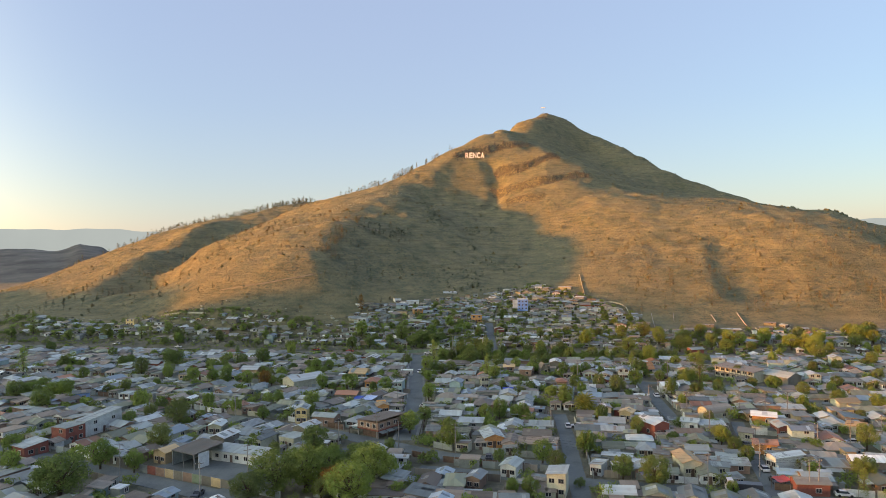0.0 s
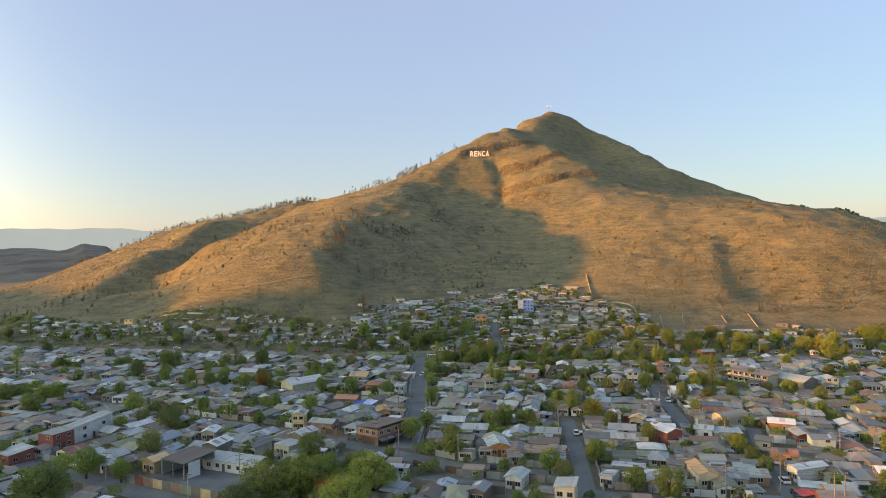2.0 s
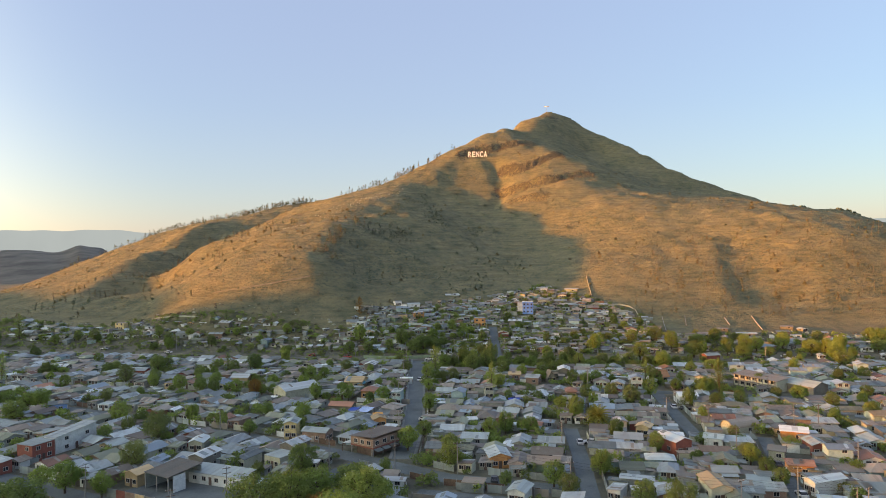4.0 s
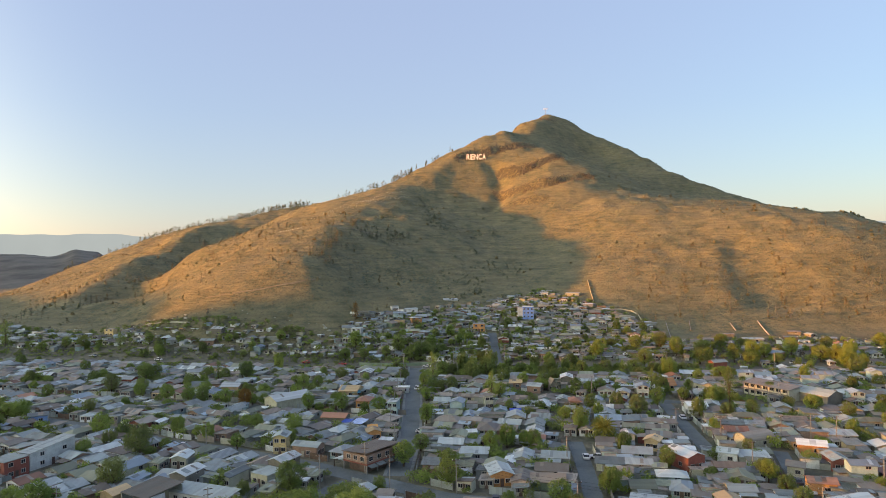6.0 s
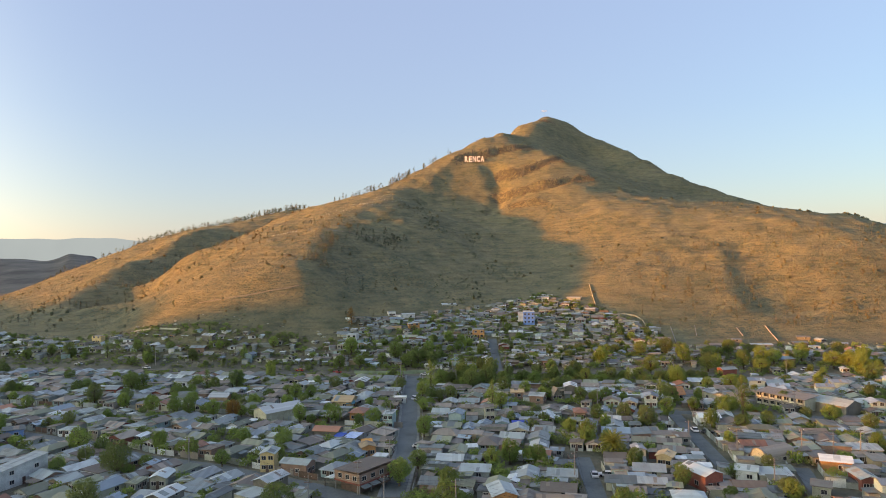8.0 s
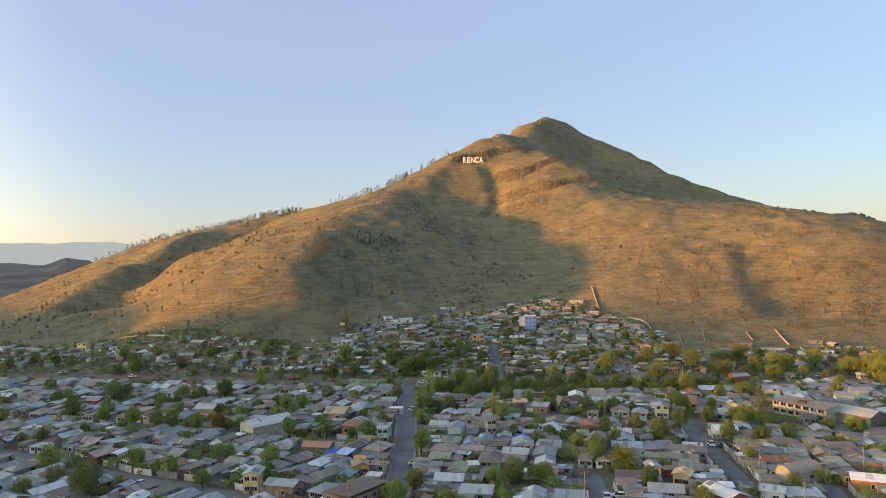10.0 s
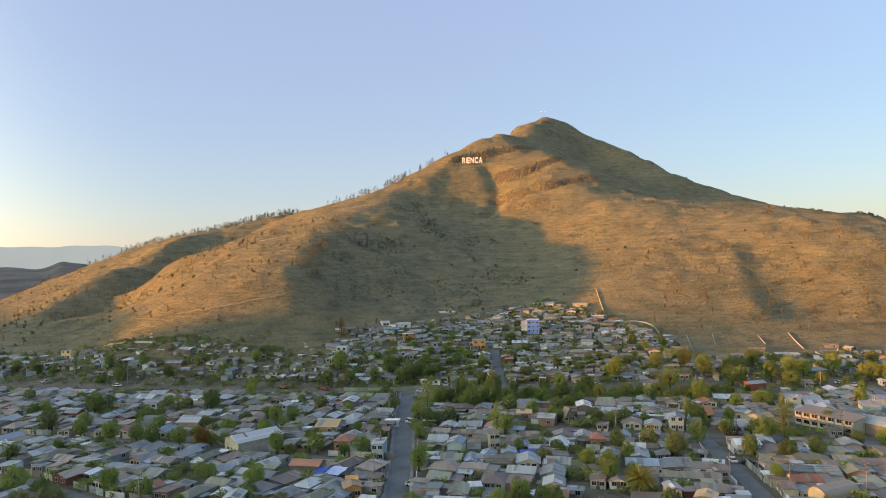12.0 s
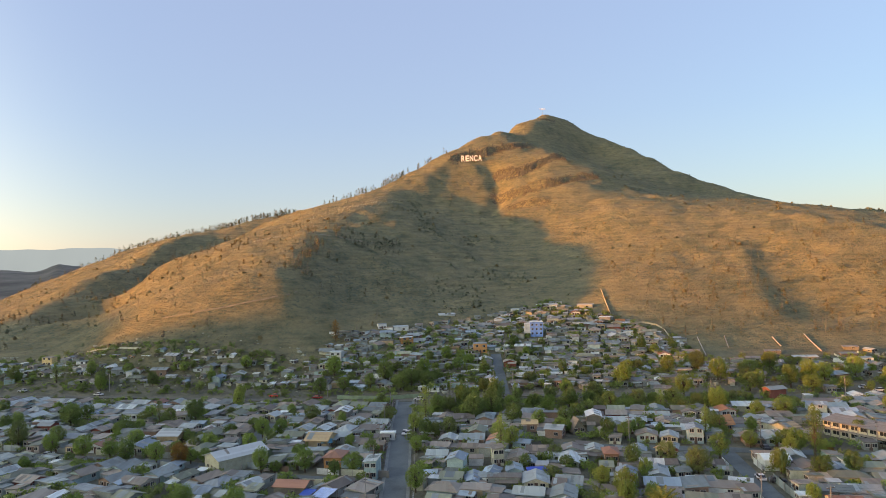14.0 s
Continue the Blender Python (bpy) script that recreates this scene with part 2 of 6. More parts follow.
# ---- terrain ----
FLANKS = {
    "west_crest": [(-640, 850, 4), (-568, 880, 23), (-549, 940, 42), (-519, 991, 60), (-472, 1020, 82), (-379, 1040, 107), (-323, 1080, 122), (-251, 1120, 138)],
    "sign_crest": [(-157, 905, 129), (-128, 930, 140), (-92, 970, 160), (-58, 997, 181), (-19, 1030, 206), (26, 1090, 235), (66, 1160, 258), (103, 1250, 283), (143, 1330, 305), (172, 1375, 324)],
    "east_crest": [(211, 1340, 309), (242, 1300, 278), (293, 1220, 235), (333, 1096, 178), (385, 1060, 150), (429, 1044, 129), (433, 1000, 119)],
    "east_spur": [(414, 850, 104), (431, 780, 92), (437, 700, 74), (294, 561, 67), (232, 532, 44), (211, 593, 62), (146, 558, 45), (155, 723, 95), (128, 862, 141), (137, 965, 186)],
    "front_crest": [(-198, 872, 119), (-211, 752, 91), (-240, 661, 68), (-230, 591, 49), (-231, 547, 35), (-228, 502, 24), (-221, 477, 16)],
    "front_face": [(-206, 484, 26), (-179, 523, 50), (-145, 469, 35), (-170, 577, 68), (-105, 610, 78), (-104, 494, 43), (-113, 746, 112)],
    "gully": [(-71, 516, 39), (-49, 754, 106), (57, 722, 71), (56, 652, 51), (32, 920, 138), (23, 1002, 193.5), (23, 985, 184)],
    "west_spur": [(-344, 988, 106), (-361, 878, 77), (-353, 758, 52), (-320, 639, 36), (-279, 550, 26)],
    "hollow": [(-273, 1010, 110), (-310, 959, 98), (-328, 849, 67), (-317, 729, 42), (-284, 610, 27), (-252, 521, 19)],
    "back": [(160, 1600, 220), (-300, 1500, 60), (450, 1400, 80), (600, 1000, 30), (650, 750, 10), (560, 600, 20), (-800, 1100, 0), (0, 2000, 0), (700, 1900, 0), (-700, 1900, 0)],
    "lit_crest": [(100, 1150, 247), (126, 1060, 217), (174, 930, 164), (202, 880, 137), (272, 880, 124), (336, 900, 121)],
    "bowl": [(237, 1230, 229), (262, 1130, 186), (320, 1030, 143), (378, 1010, 132)],
    "foot": [(-400, 440, 6), (-300, 445, 13), (-220, 430, 11), (-188, 425, 11), (-106, 428, 14), (-64, 408, 7), (6, 432, 9), (43, 462, 14), (61, 540, 29), (111, 472, 16), (163, 450, 11), (260, 450, 11), (350, 440, 8), (450, 440, 5), (-420, 640, 13), (-489, 700, 17)],
}
CTRL = [p for line in FLANKS.values() for p in line]
for line in ("west_crest", "sign_crest", "east_crest"):
    CTRL += [(x * 1.08, y * 1.08, z - 18) for x, y, z in FLANKS[line] if z > 30]
CTRL += [(337, 777, 104), (366, 752, 98), (387, 744, 92), (400, 800, 97), (272, 1283, 261), (318, 1165, 207)]
CTRL += [(-185, 690, 85), (-195, 790, 98), (-428, 838, 46), (-10, 869, 118), (31, 812, 96)]
CTRL += [(450, 920, 88), (470, 850, 78), (480, 770, 58)]
CTRL += [(x, y, 0) for x in (-900, -600, -300, -150, 0, 150, 300, 600, 900) for y in (-200, 150, 350)]
CTRL += [(x, y, 0) for x in (-1500, 1300) for y in (300, 900, 1500, 2300)] + [(0, 2700, 0)]
CP = np.array(CTRL, float)


def _tps(r2):
    return 0.5 * r2 * np.log(r2 + 1e-9)


def _solve():
    p = CP[:, :2] / 1000
    k = _tps(((p[:, None] - p[None]) ** 2).sum(-1)) + np.eye(len(p)) * 2e-6
    q = np.c_[np.ones(len(p)), p]
    a = np.block([[k, q], [q.T, np.zeros((3, 3))]])
    return np.linalg.solve(a, np.r_[CP[:, 2], np.zeros(3)])


TPS = _solve()
_rs = np.random.RandomState(7)
_tab = _rs.rand(256, 256)


def vnoise(x, y, s):
    u, v = x / s + 1000.37, y / s + 1000.71
    i, j = np.floor(u).astype(int), np.floor(v).astype(int)
    fu, fv = u - i, v - j
    fu, fv = fu * fu * (3 - 2 * fu), fv * fv * (3 - 2 * fv)
    g = lambda a, b: _tab[a % 256, b % 256]
    return ((g(i, j) * (1 - fu) + g(i + 1, j) * fu) * (1 - fv) + (g(i, j + 1) * (1 - fu) + g(i + 1, j + 1) * fu) * fv) - 0.5


def smooth(e0, e1, v):
    t = np.clip((v - e0) / (e1 - e0), 0, 1)
    return t * t * (3 - 2 * t)


# crest of the unseen western ridge, its heights fitted to the shadows wanted
SHADE_RIDGE_Y = [-500, -140, -65, -30, 60, 105, 135, 160, 180, 192, 212, 228, 236, 241, 246, 252, 280, 294, 318, 328, 338, 390, 430, 458, 760]
SHADE_RIDGE_Z = [97, 95, 88.5, 91, 94, 94, 88, 88, 104, 107, 106, 107, 112, 112, 102, 77, 75, 85, 88, 99, 90, 82, 78, 64, 60]
HOLLOW_Y, HOLLOW_X = [521, 610, 729, 849, 959, 1010], [-256, -290, -312, -318, -300, -270]
BANDS = [([-5, 20, 43, 66, 88, 112], [1004, 1016, 1023, 1031, 1037, 1046]), ([53, 67, 87, 107, 133, 142], [967, 954, 950, 955, 967, 970]), ([44, 70, 98, 122, 161, 172], [921, 895, 882, 883, 899, 902]), ([60, 84, 104], [856, 843, 832])]


def height(x, y):
    """Ground height; x and y may be arrays."""
    x, y = np.atleast_1d(np.asarray(x, float)), np.atleast_1d(np.asarray(y, float))
    z = TPS[-3] + TPS[-2] * x / 1000 + TPS[-1] * y / 1000
    for (px, py, _), w in zip(CP, TPS):
        z = z + w * _tps(((x - px) / 1000) ** 2 + ((y - py) / 1000) ** 2)
    edge = 378 - 0.2 * np.minimum(x + 20, 0)
    far = smooth(1500, 900, np.abs(x)) * smooth(2600, 1900, y)
    z = np.maximum(z, 0) * smooth(edge - 18, edge + 40, y) * far
    # an unseen ridge west of the town, added to shade it and the hill foot
    crest = np.interp(y, SHADE_RIDGE_Y, SHADE_RIDGE_Z)
    z = z + crest * np.exp(-((x + 900) / 95) ** 2) * smooth(760, 560, y) * smooth(-750, -500, y)
    # unseen high hills west of the plain, added to keep sun off the backdrop hill
    z = z + 300 * np.exp(-((x + 2700) / 250) ** 2 - ((y - 1400) / 700) ** 2)
    # the hollow behind the front crest, and the spur west of it
    hol = smooth(540, 600, y) * smooth(1010, 930, y)
    z = z - 7.8 * hol * np.exp(-((x - np.interp(y, HOLLOW_Y, HOLLOW_X)) / 30) ** 2) + 5.5 * hol * np.exp(-((x - np.interp(y, HOLLOW_Y, HOLLOW_X) + 52) / 24) ** 2)
    # rock steps under the summit
    for bx, by in BANDS:
        d = y - np.interp(x, bx, by) + 9 * vnoise(x, y, 17)
        z = z + 3.4 * np.tanh(d / 2.0) * np.exp(-np.abs(d) / 16) * smooth(bx[0] - 8, bx[0] + 14, x) * smooth(bx[-1] + 8, bx[-1] - 14, x)
    # the front spur that throws the long shadow
    z = z + 8.5 * np.exp(-((x + 112) / 27) ** 2) * smooth(452, 500, y) * smooth(690, 600, y)
    # the dry gully on the east flank
    along_g = smooth(462, 490, y) * smooth(625, 590, y)
    mid_g, wide_g = np.interp(y, [480, 540, 600], [213, 220, 226]) + 3 * np.sin(y / 23), 8 + 0.13 * np.clip(605 - y, 0, 120)
    z = z - (2.2 + 0.022 * np.clip(605 - y, 0, 120)) * along_g * np.exp(-((x - mid_g) / wide_g) ** 2) * (0.9 + 0.8 * vnoise(x, y, 26)) + 2.0 * along_g * np.exp(-((x - mid_g + 1.4 * wide_g) / 10) ** 2)
    # the rocky top
    z = z + 4.0 * np.exp(-((x - 167) / 15) ** 2 - ((y - 1335) / 32) ** 2)
    # the ravine beside the rock steps
    z = z - 8.0 * np.exp(-((x - np.interp(y, [840, 900, 960, 1000], [36, 50, 52, 42])) / 12) ** 2) * smooth(825, 870, y) * smooth(1010, 970, y)
    rough = smooth(15, 60, z)
    z = z + rough * (vnoise(x, y, 90) * 3.5 + vnoise(x + 31, y, 37) * 3.5 + vnoise(x, y + 57, 16) * 2.6 + vnoise(x, y, 7.5) * 1.5)
    return z


SHEET = {}


def ground_at(x, y):
    """Height of the built ground sheet, between its grid lines."""
    xs, ys, gz = SHEET["x"], SHEET["y"], SHEET["z"]
    i = min(max(int(np.searchsorted(xs, x)) - 1, 0), len(xs) - 2)
    j = min(max(int(np.searchsorted(ys, y)) - 1, 0), len(ys) - 2)
    u, v = (x - xs[i]) / (xs[i + 1] - xs[i]), (y - ys[j]) / (ys[j + 1] - ys[j])
    return float((gz[j, i] * (1 - u) + gz[j, i + 1] * u) * (1 - v) + (gz[j + 1, i] * (1 - u) + gz[j + 1, i + 1] * u) * v)


def mesh_of(name, verts, faces, mat=None, smooth_shade=False):
    me = bpy.data.meshes.new(name)
    me.from_pydata(verts, [], faces)
    me.update()
    if mat:
        me.materials.append(mat)
    if smooth_shade:
        me.polygons.foreach_set("use_smooth", [True] * len(me.polygons))
    return me


def lines(lo, hi, step, far, grow=1.18):
    c = list(np.arange(lo, hi + 0.1, step))
    s, v = step, c[-1]
    while v < far:
        s *= grow
        v += s
        c.append(v)
    s, v = step, c[0]
    while v > -far:
        s *= grow
        v -= s
        c.insert(0, v)
    return np.array(c)


def build_ground():
    xs, ys = lines(-640, 560, 3.6, 4800), lines(380, 1420, 4.0, 4800)
    xs = np.unique(np.concatenate([xs, np.arange(-1150, -660, 24.0)]))
    gx, gy = np.meshgrid(xs, ys)
    gz = height(gx.ravel(), gy.ravel())
    v = np.c_[gx.ravel(), gy.ravel(), gz]
    nx, ny = len(xs), len(ys)
    SHEET.update(x=xs, y=ys, z=gz.reshape(ny, nx))
    idx = np.arange(nx * ny).reshape(ny, nx)
    f = np.stack([idx[:-1, :-1], idx[:-1, 1:], idx[1:, 1:], idx[1:, :-1]], -1).reshape(-1, 4)
    ob = new("ground", mesh_of("ground", v.tolist(), f.tolist(), MAT_GROUND, True))
    tagged(ob, "dusty town ground rising into a dry grassy hill", "ground", kind="structure")


build_ground()


# ---- helpers for things ----
def root(name, x, y, z, rz=0.0):
    ob = new(name)
    ob.empty_display_size = 0.5
    ob.matrix_basis = pose(x, y, z, 0, 0, rz)
    return ob


def part(name, me, parent, label=""):
    ob = new(name, me)
    ob.parent = parent
    return tagged(ob, label)


class Geo:
    """Collects boxes, prisms and quads for one mesh."""

    def __init__(self):
        self.v, self.f = [], []

    def add(self, verts, faces):
        o = len(self.v)
        self.v += [tuple(p) for p in verts]
        self.f += [tuple(i + o for i in f) for f in faces]
        return self

    def box(self, x0, x1, y0, y1, z0, z1):
        return self.hexa([(x0, y0), (x1, y0), (x1, y1), (x0, y1)], [z0] * 4, [z1] * 4)

    def hexa(self, plan, lo, hi):
        v = [(x, y, z) for (x, y), z in zip(plan, lo)] + [(x, y, z) for (x, y), z in zip(plan, hi)]
        return self.add(v, [(3, 2, 1, 0), (4, 5, 6, 7), (0, 1, 5, 4), (1, 2, 6, 5), (2, 3, 7, 6), (3, 0, 4, 7)])

    def rod(self, p, q, r0, r1, n=6):
        p, q = Vector(p), Vector(q)
        d = (q - p).normalized()
        a = d.orthogonal().normalized()
        b = d.cross(a)
        ring = lambda c, r: [c + (a * math.cos(k * math.tau / n) + b * math.sin(k * math.tau / n)) * r for k in range(n)]
        v = ring(p, r0) + ring(q, r1)
        f = [(k, (k + 1) % n, n + (k + 1) % n, n + k) for k in range(n)] + [tuple(range(n - 1, -1, -1)), tuple(range(n, 2 * n))]
        return self.add(v, f)

    def mesh(self, name, mat, smooth_shade=False):
        return mesh_of(name, self.v, self.f, mat, smooth_shade)


# ---- roads ----
ROADS = {
    "main": ([(-24.5, 375), (-23, 335), (-19.5, 280), (-17.5, 240), (-18, 205)], 6.0),
    "corner": ([(-170, 276), (-125, 257), (-98, 240), (-72, 230), (-41, 213), (-20, 199), (-5, 189), (12, 184), (30, 178)], 6.6),
    "east_lane": ([(25, 120), (30, 177), (33, 210), (34.5, 236)], 4.6),
    "truck_street": ([(-12, 178), (27, 168), (50, 162), (67, 158), (130, 141)], 6.0),
    "slip": ([(78, 293), (75, 262), (72, 226)], 4.6),
    "car_lane": ([(92, 224), (82, 189), (74, 156)], 4.0),
    "cross_street": ([(31, 301), (48, 296), (71, 292), (96, 286), (130, 277), (190, 262)], 5.0),
    "avenue": ([(-420, 450), (-330, 432), (-227, 412), (-181, 404), (-107, 389), (-48, 377), (-20, 375), (20, 379), (60, 372), (120, 362), (220, 352), (330, 340)], 6.5),
    "climb": ([(18, 380), (18, 438)], 5.0),
    "shed_street": ([(-70, 282), (-51, 275), (-22, 268)], 5.5),
    "shed_lane": ([(-70, 282), (-71, 306), (-72, 340)], 5.0),
    "west_street": ([(-260, 332), (-151, 307), (-122, 300), (-91, 293), (-70, 284)], 5.0),
    "low_street": ([(-190, 215), (-150, 201), (-117, 187), (-83, 170), (-59, 158), (-20, 138)], 7.0),
    "link": ([(-30, 200), (-46, 176), (-60, 160)], 6.0),
}


def along(pts, step):
    out = []
    for (ax, ay), (bx, by) in zip(pts, pts[1:]):
        n = max(1, int(math.hypot(bx - ax, by - ay) / step))
        out += [(ax + (bx - ax) * i / n, ay + (by - ay) * i / n) for i in range(n)]
    return out + [pts[-1]]


def strip(pts, off0, off1, lift, thick, drape=False):
    """A slab that follows the ground along a line, between two offsets to its left."""
    p = along(pts, 6.0)
    g = Geo()
    vv = []
    for i, (x, y) in enumerate(p):
        a, b = p[max(0, i - 1)], p[min(len(p) - 1, i + 1)]
        t = Vector((b[0] - a[0], b[1] - a[1])).normalized()
        z = ground_at(x, y) + lift
        for o in (off0, off1):
            vv.append((x - t.y * o, y + t.x * o, ground_at(x - t.y * o, y + t.x * o) + lift if drape else z))
    n = len(p)
    lo = [(x, y, z - thick) for x, y, z in vv]
    f = []
    for i in range(n - 1):
        a, b, c, d = 2 * i, 2 * i + 1, 2 * i + 3, 2 * i + 2
        f += [(a, d, c, b), (a, a + 2 * n, d + 2 * n, d), (b, c, c + 2 * n, b + 2 * n)]
    return g.add(vv + lo, f)


for k, (name, (pts, w)) in enumerate(ROADS.items()):
    tagged(new("road", strip(pts, -w / 2, w / 2, 0.05 + 0.004 * k, 0.6).mesh("road", MAT_DUSTY if name == "avenue" else MAT_ASPHALT)), "dusty avenue along the foot of the hill" if name == "avenue" else "worn grey asphalt street between the houses", "road", kind="structure")
    if name in ("main", "shed_lane"):
        for a, b in ((w / 2, w / 2 + 0.9), (-w / 2 - 0.9, -w / 2)):
            tagged(new("pavement", strip(pts, a, b, 0.17 + 0.004 * k, 0.6).mesh("pavement", MAT_PAVING)), "pale concrete pavement with a kerb beside the street", "pavement", kind="structure")


def road_gap(x, y):
    """Distance from the nearest road's edge."""
    best = 1e9
    for pts, w in ROADS.values():
        for (ax, ay), (bx, by) in zip(pts, pts[1:]):
            dx, dy = bx - ax, by - ay
            t = max(0, min(1, ((x - ax) * dx + (y - ay) * dy) / (dx * dx + dy * dy)))
            best = min(best, math.hypot(x - ax - t * dx, y - ay - t * dy) - w / 2)
    return best


# ---- houses ----
WALLS = {
    "cream": (0.43, 0.435, 0.325), "white": (0.6, 0.63, 0.6), "grey": (0.28, 0.305, 0.275), "pink": (0.37, 0.335, 0.3),
    "ochre": (0.43, 0.34, 0.19), "brick": (0.26, 0.18, 0.13), "red": (0.24, 0.085, 0.06), "teal": (0.32, 0.42, 0.41),
    "blue": (0.2, 0.3, 0.52), "orange": (0.5, 0.27, 0.1), "brown": (0.185, 0.176, 0.142), "yellow": (0.56, 0.46, 0.22), "green": (0.22, 0.28, 0.18), "sky blue": (0.2, 0.32, 0.66)}
ROOFS = {
    "grey": ((0.255, 0.295, 0.285), 0.3), "pale grey": ((0.37, 0.415, 0.41), 0.25), "dark grey": ((0.16, 0.185, 0.178), 0.25), "rusty": ((0.235, 0.212, 0.172), 0.4),
    "brown": ((0.195, 0.165, 0.125), 0.3), "terracotta": ((0.29, 0.15, 0.09), 0.25), "white": ((0.56, 0.6, 0.59), 0.12), "bluish": ((0.27, 0.335, 0.385), 0.1), "ochre": ((0.43, 0.325, 0.17), 0.25),
    "olive": ((0.2, 0.22, 0.15), 0.2), "red": ((0.3, 0.09, 0.06), 0.2), "orange": ((0.5, 0.25, 0.1), 0.15)}
MW = {k: surface(k + " plaster", c, 0.85, 0, 0.22, 0.45, 5.0, 0.22) for k, c in WALLS.items()}
MR = {k: corrugated(k + " roof sheets", c, 0.6, 0.0, r) for k, (c, r) in ROOFS.items()}
FAR_OF = {k + " plaster": surface(k + " far plaster", c, 0.85, 0, 0.22, 0.45, 5.0, 0.22, far=True) for k, c in WALLS.items()}
FAR_OF.update({k + " roof sheets": corrugated(k + " far roof sheets", c, 0.6, 0.0, r, far=True) for k, (c, r) in ROOFS.items()})
MAT_TRIM = surface("window trim", (0.5, 0.47, 0.42), 0.7, 0, 0.15, 1, 8, 0.3)
MAT_DOOR = surface("dark door", (0.11, 0.075, 0.055), 0.7, 0, 0.25, 1, 8, 0.3)


def gable(w, d, h, rise, over=0.45, thick=0.12, skew=0.0):
    """Gable roof with its ridge along y, two sloping slabs."""
    g = Geo()
    xe, ye = w / 2 + over, d / 2 + over
    drop = rise * over / (w / 2)
    for sg in (1, -1):
        plan = [(0, -ye), (sg * xe, -ye), (sg * xe, ye), (0, ye)]
        z = [h + rise, h - drop, h - drop, h + rise]
        if sg < 0:
            plan, z = plan[::-1], z[::-1]
        g.hexa(plan, z, [q + thick for q in z])
    return g


def shed_roof(w, d, h, rise, over=0.35, thick=0.1):
    xe, ye = w / 2 + over, d / 2 + over
    k = rise / w
    z = [h - k * over, h + rise + k * over, h + rise + k * over, h - k * over]
    return Geo().hexa([(-xe, -ye), (xe, -ye), (xe, ye), (-xe, ye)], z, [q + thick for q in z])


def hip(w, d, h, rise, over=0.5, thick=0.12):
    xe, ye = w / 2 + over, d / 2 + over
    r = max(0.1, d / 2 - w / 2)
    g = Geo()
    base = [(-xe, -ye, h), (xe, -ye, h), (xe, ye, h), (-xe, ye, h), (0, -r, h + rise), (0, r, h + rise)]
    v = base + [(x, y, z + thick) for x, y, z in base]
    g.add(v, [(6, 7, 10), (7, 8, 11, 10), (8, 9, 11), (9, 6, 10, 11), (0, 1, 7, 6), (1, 2, 8, 7), (2, 3, 9, 8), (3, 0, 6, 9), (3, 2, 1, 0)])
    return g


def vault(w, d, h, rise, n=10):
    """Half-round roof along y."""
    g = Geo()
    v = []
    for y in (-d / 2 - 0.3, d / 2 + 0.3):
        for t in (0.0, 0.12):
            for i in range(n + 1):
                a = math.pi * i / n
                v.append((-math.cos(a) * (w / 2 + t), y, h + math.sin(a) * (rise + t)))
    m = n + 1
    f = []
    for i in range(n):
        f += [(m + i, m + i + 1, 3 * m + i + 1, 3 * m + i), (i + 1, i, 2 * m + i, 2 * m + i + 1), (i, i + 1, m + i + 1, m + i), (2 * m + i + 1, 2 * m + i, 3 * m + i, 3 * m + i + 1)]
    return g.add(v, f)


def wall_body(w, d, h, rise, style):
    """Wall block; gable walls rise to the roof."""
    g = Geo().box(-w / 2, w / 2, -d / 2, d / 2, -1.2, h)
    if style == "gable":
        for y in (-d / 2, d / 2 - 0.2):
            g.add([(-w / 2, y, h), (w / 2, y, h), (0, y, h + rise), (-w / 2, y + 0.2, h), (w / 2, y + 0.2, h), (0, y + 0.2, h + rise)],
                  [(0, 1, 2), (5, 4, 3), (0, 3, 4, 1), (1, 4, 5, 2), (2, 5, 3, 0)])
    elif style == "shed":
        g.hexa([(-w / 2, -d / 2), (w / 2, -d / 2), (w / 2, d / 2), (-w / 2, d / 2)], [h - 0.01] * 4, [h, h + rise, h + rise, h])
    elif style == "vault":
        for y in (-d / 2, d / 2 - 0.2):
            v = [(-math.cos(math.pi * i / 10) * w / 2, y + o, h + math.sin(math.pi * i / 10) * rise) for o in (0, 0.2) for i in range(11)]
            g.add(v, [tuple(range(11)), tuple(range(21, 10, -1))])
    return g


_cache = {}


def shared(key, make):
    if key not in _cache:
        _cache[key] = make()
    return _cache[key]


def window_meshes(w, h):
    def make():
        g = Geo()
        t = 0.09
        for b in ((-w / 2 - t, w / 2 + t, h / 2, h / 2 + t), (-w / 2 - t, w / 2 + t, -h / 2 - t, -h / 2), (-w / 2 - t, -w / 2, -h / 2, h / 2), (w / 2, w / 2 + t, -h / 2, h / 2), (-0.03, 0.03, -h / 2, h / 2)):
            g.box(b[0], b[1], -0.07, 0.02, b[2], b[3])
        return g.mesh("window_frame", MAT_TRIM), Geo().box(-w / 2, w / 2, -0.035, 0.02, -h / 2, h / 2).mesh("pane", MAT_GLASS)
    return shared(("win", w, h), make)


def add_window(house, x, y, z, rz, w=1.2, h=1.0):
    fr, pane = window_meshes(w, h)
    o = part("window", fr, house)
    o.matrix_basis = pose(x, y, z, 0, 0, rz)
    p = part("pane", pane, o, "dark glass pane")


def add_door(house, x, y, rz):
    me = shared("door", lambda: Geo().box(-0.45, 0.45, -0.06, 0.02, 0, 2.05).mesh("door", MAT_DOOR))
    o = part("door", me, house, "dark door")
    o.matrix_basis = pose(x, y, 0, 0, 0, rz)


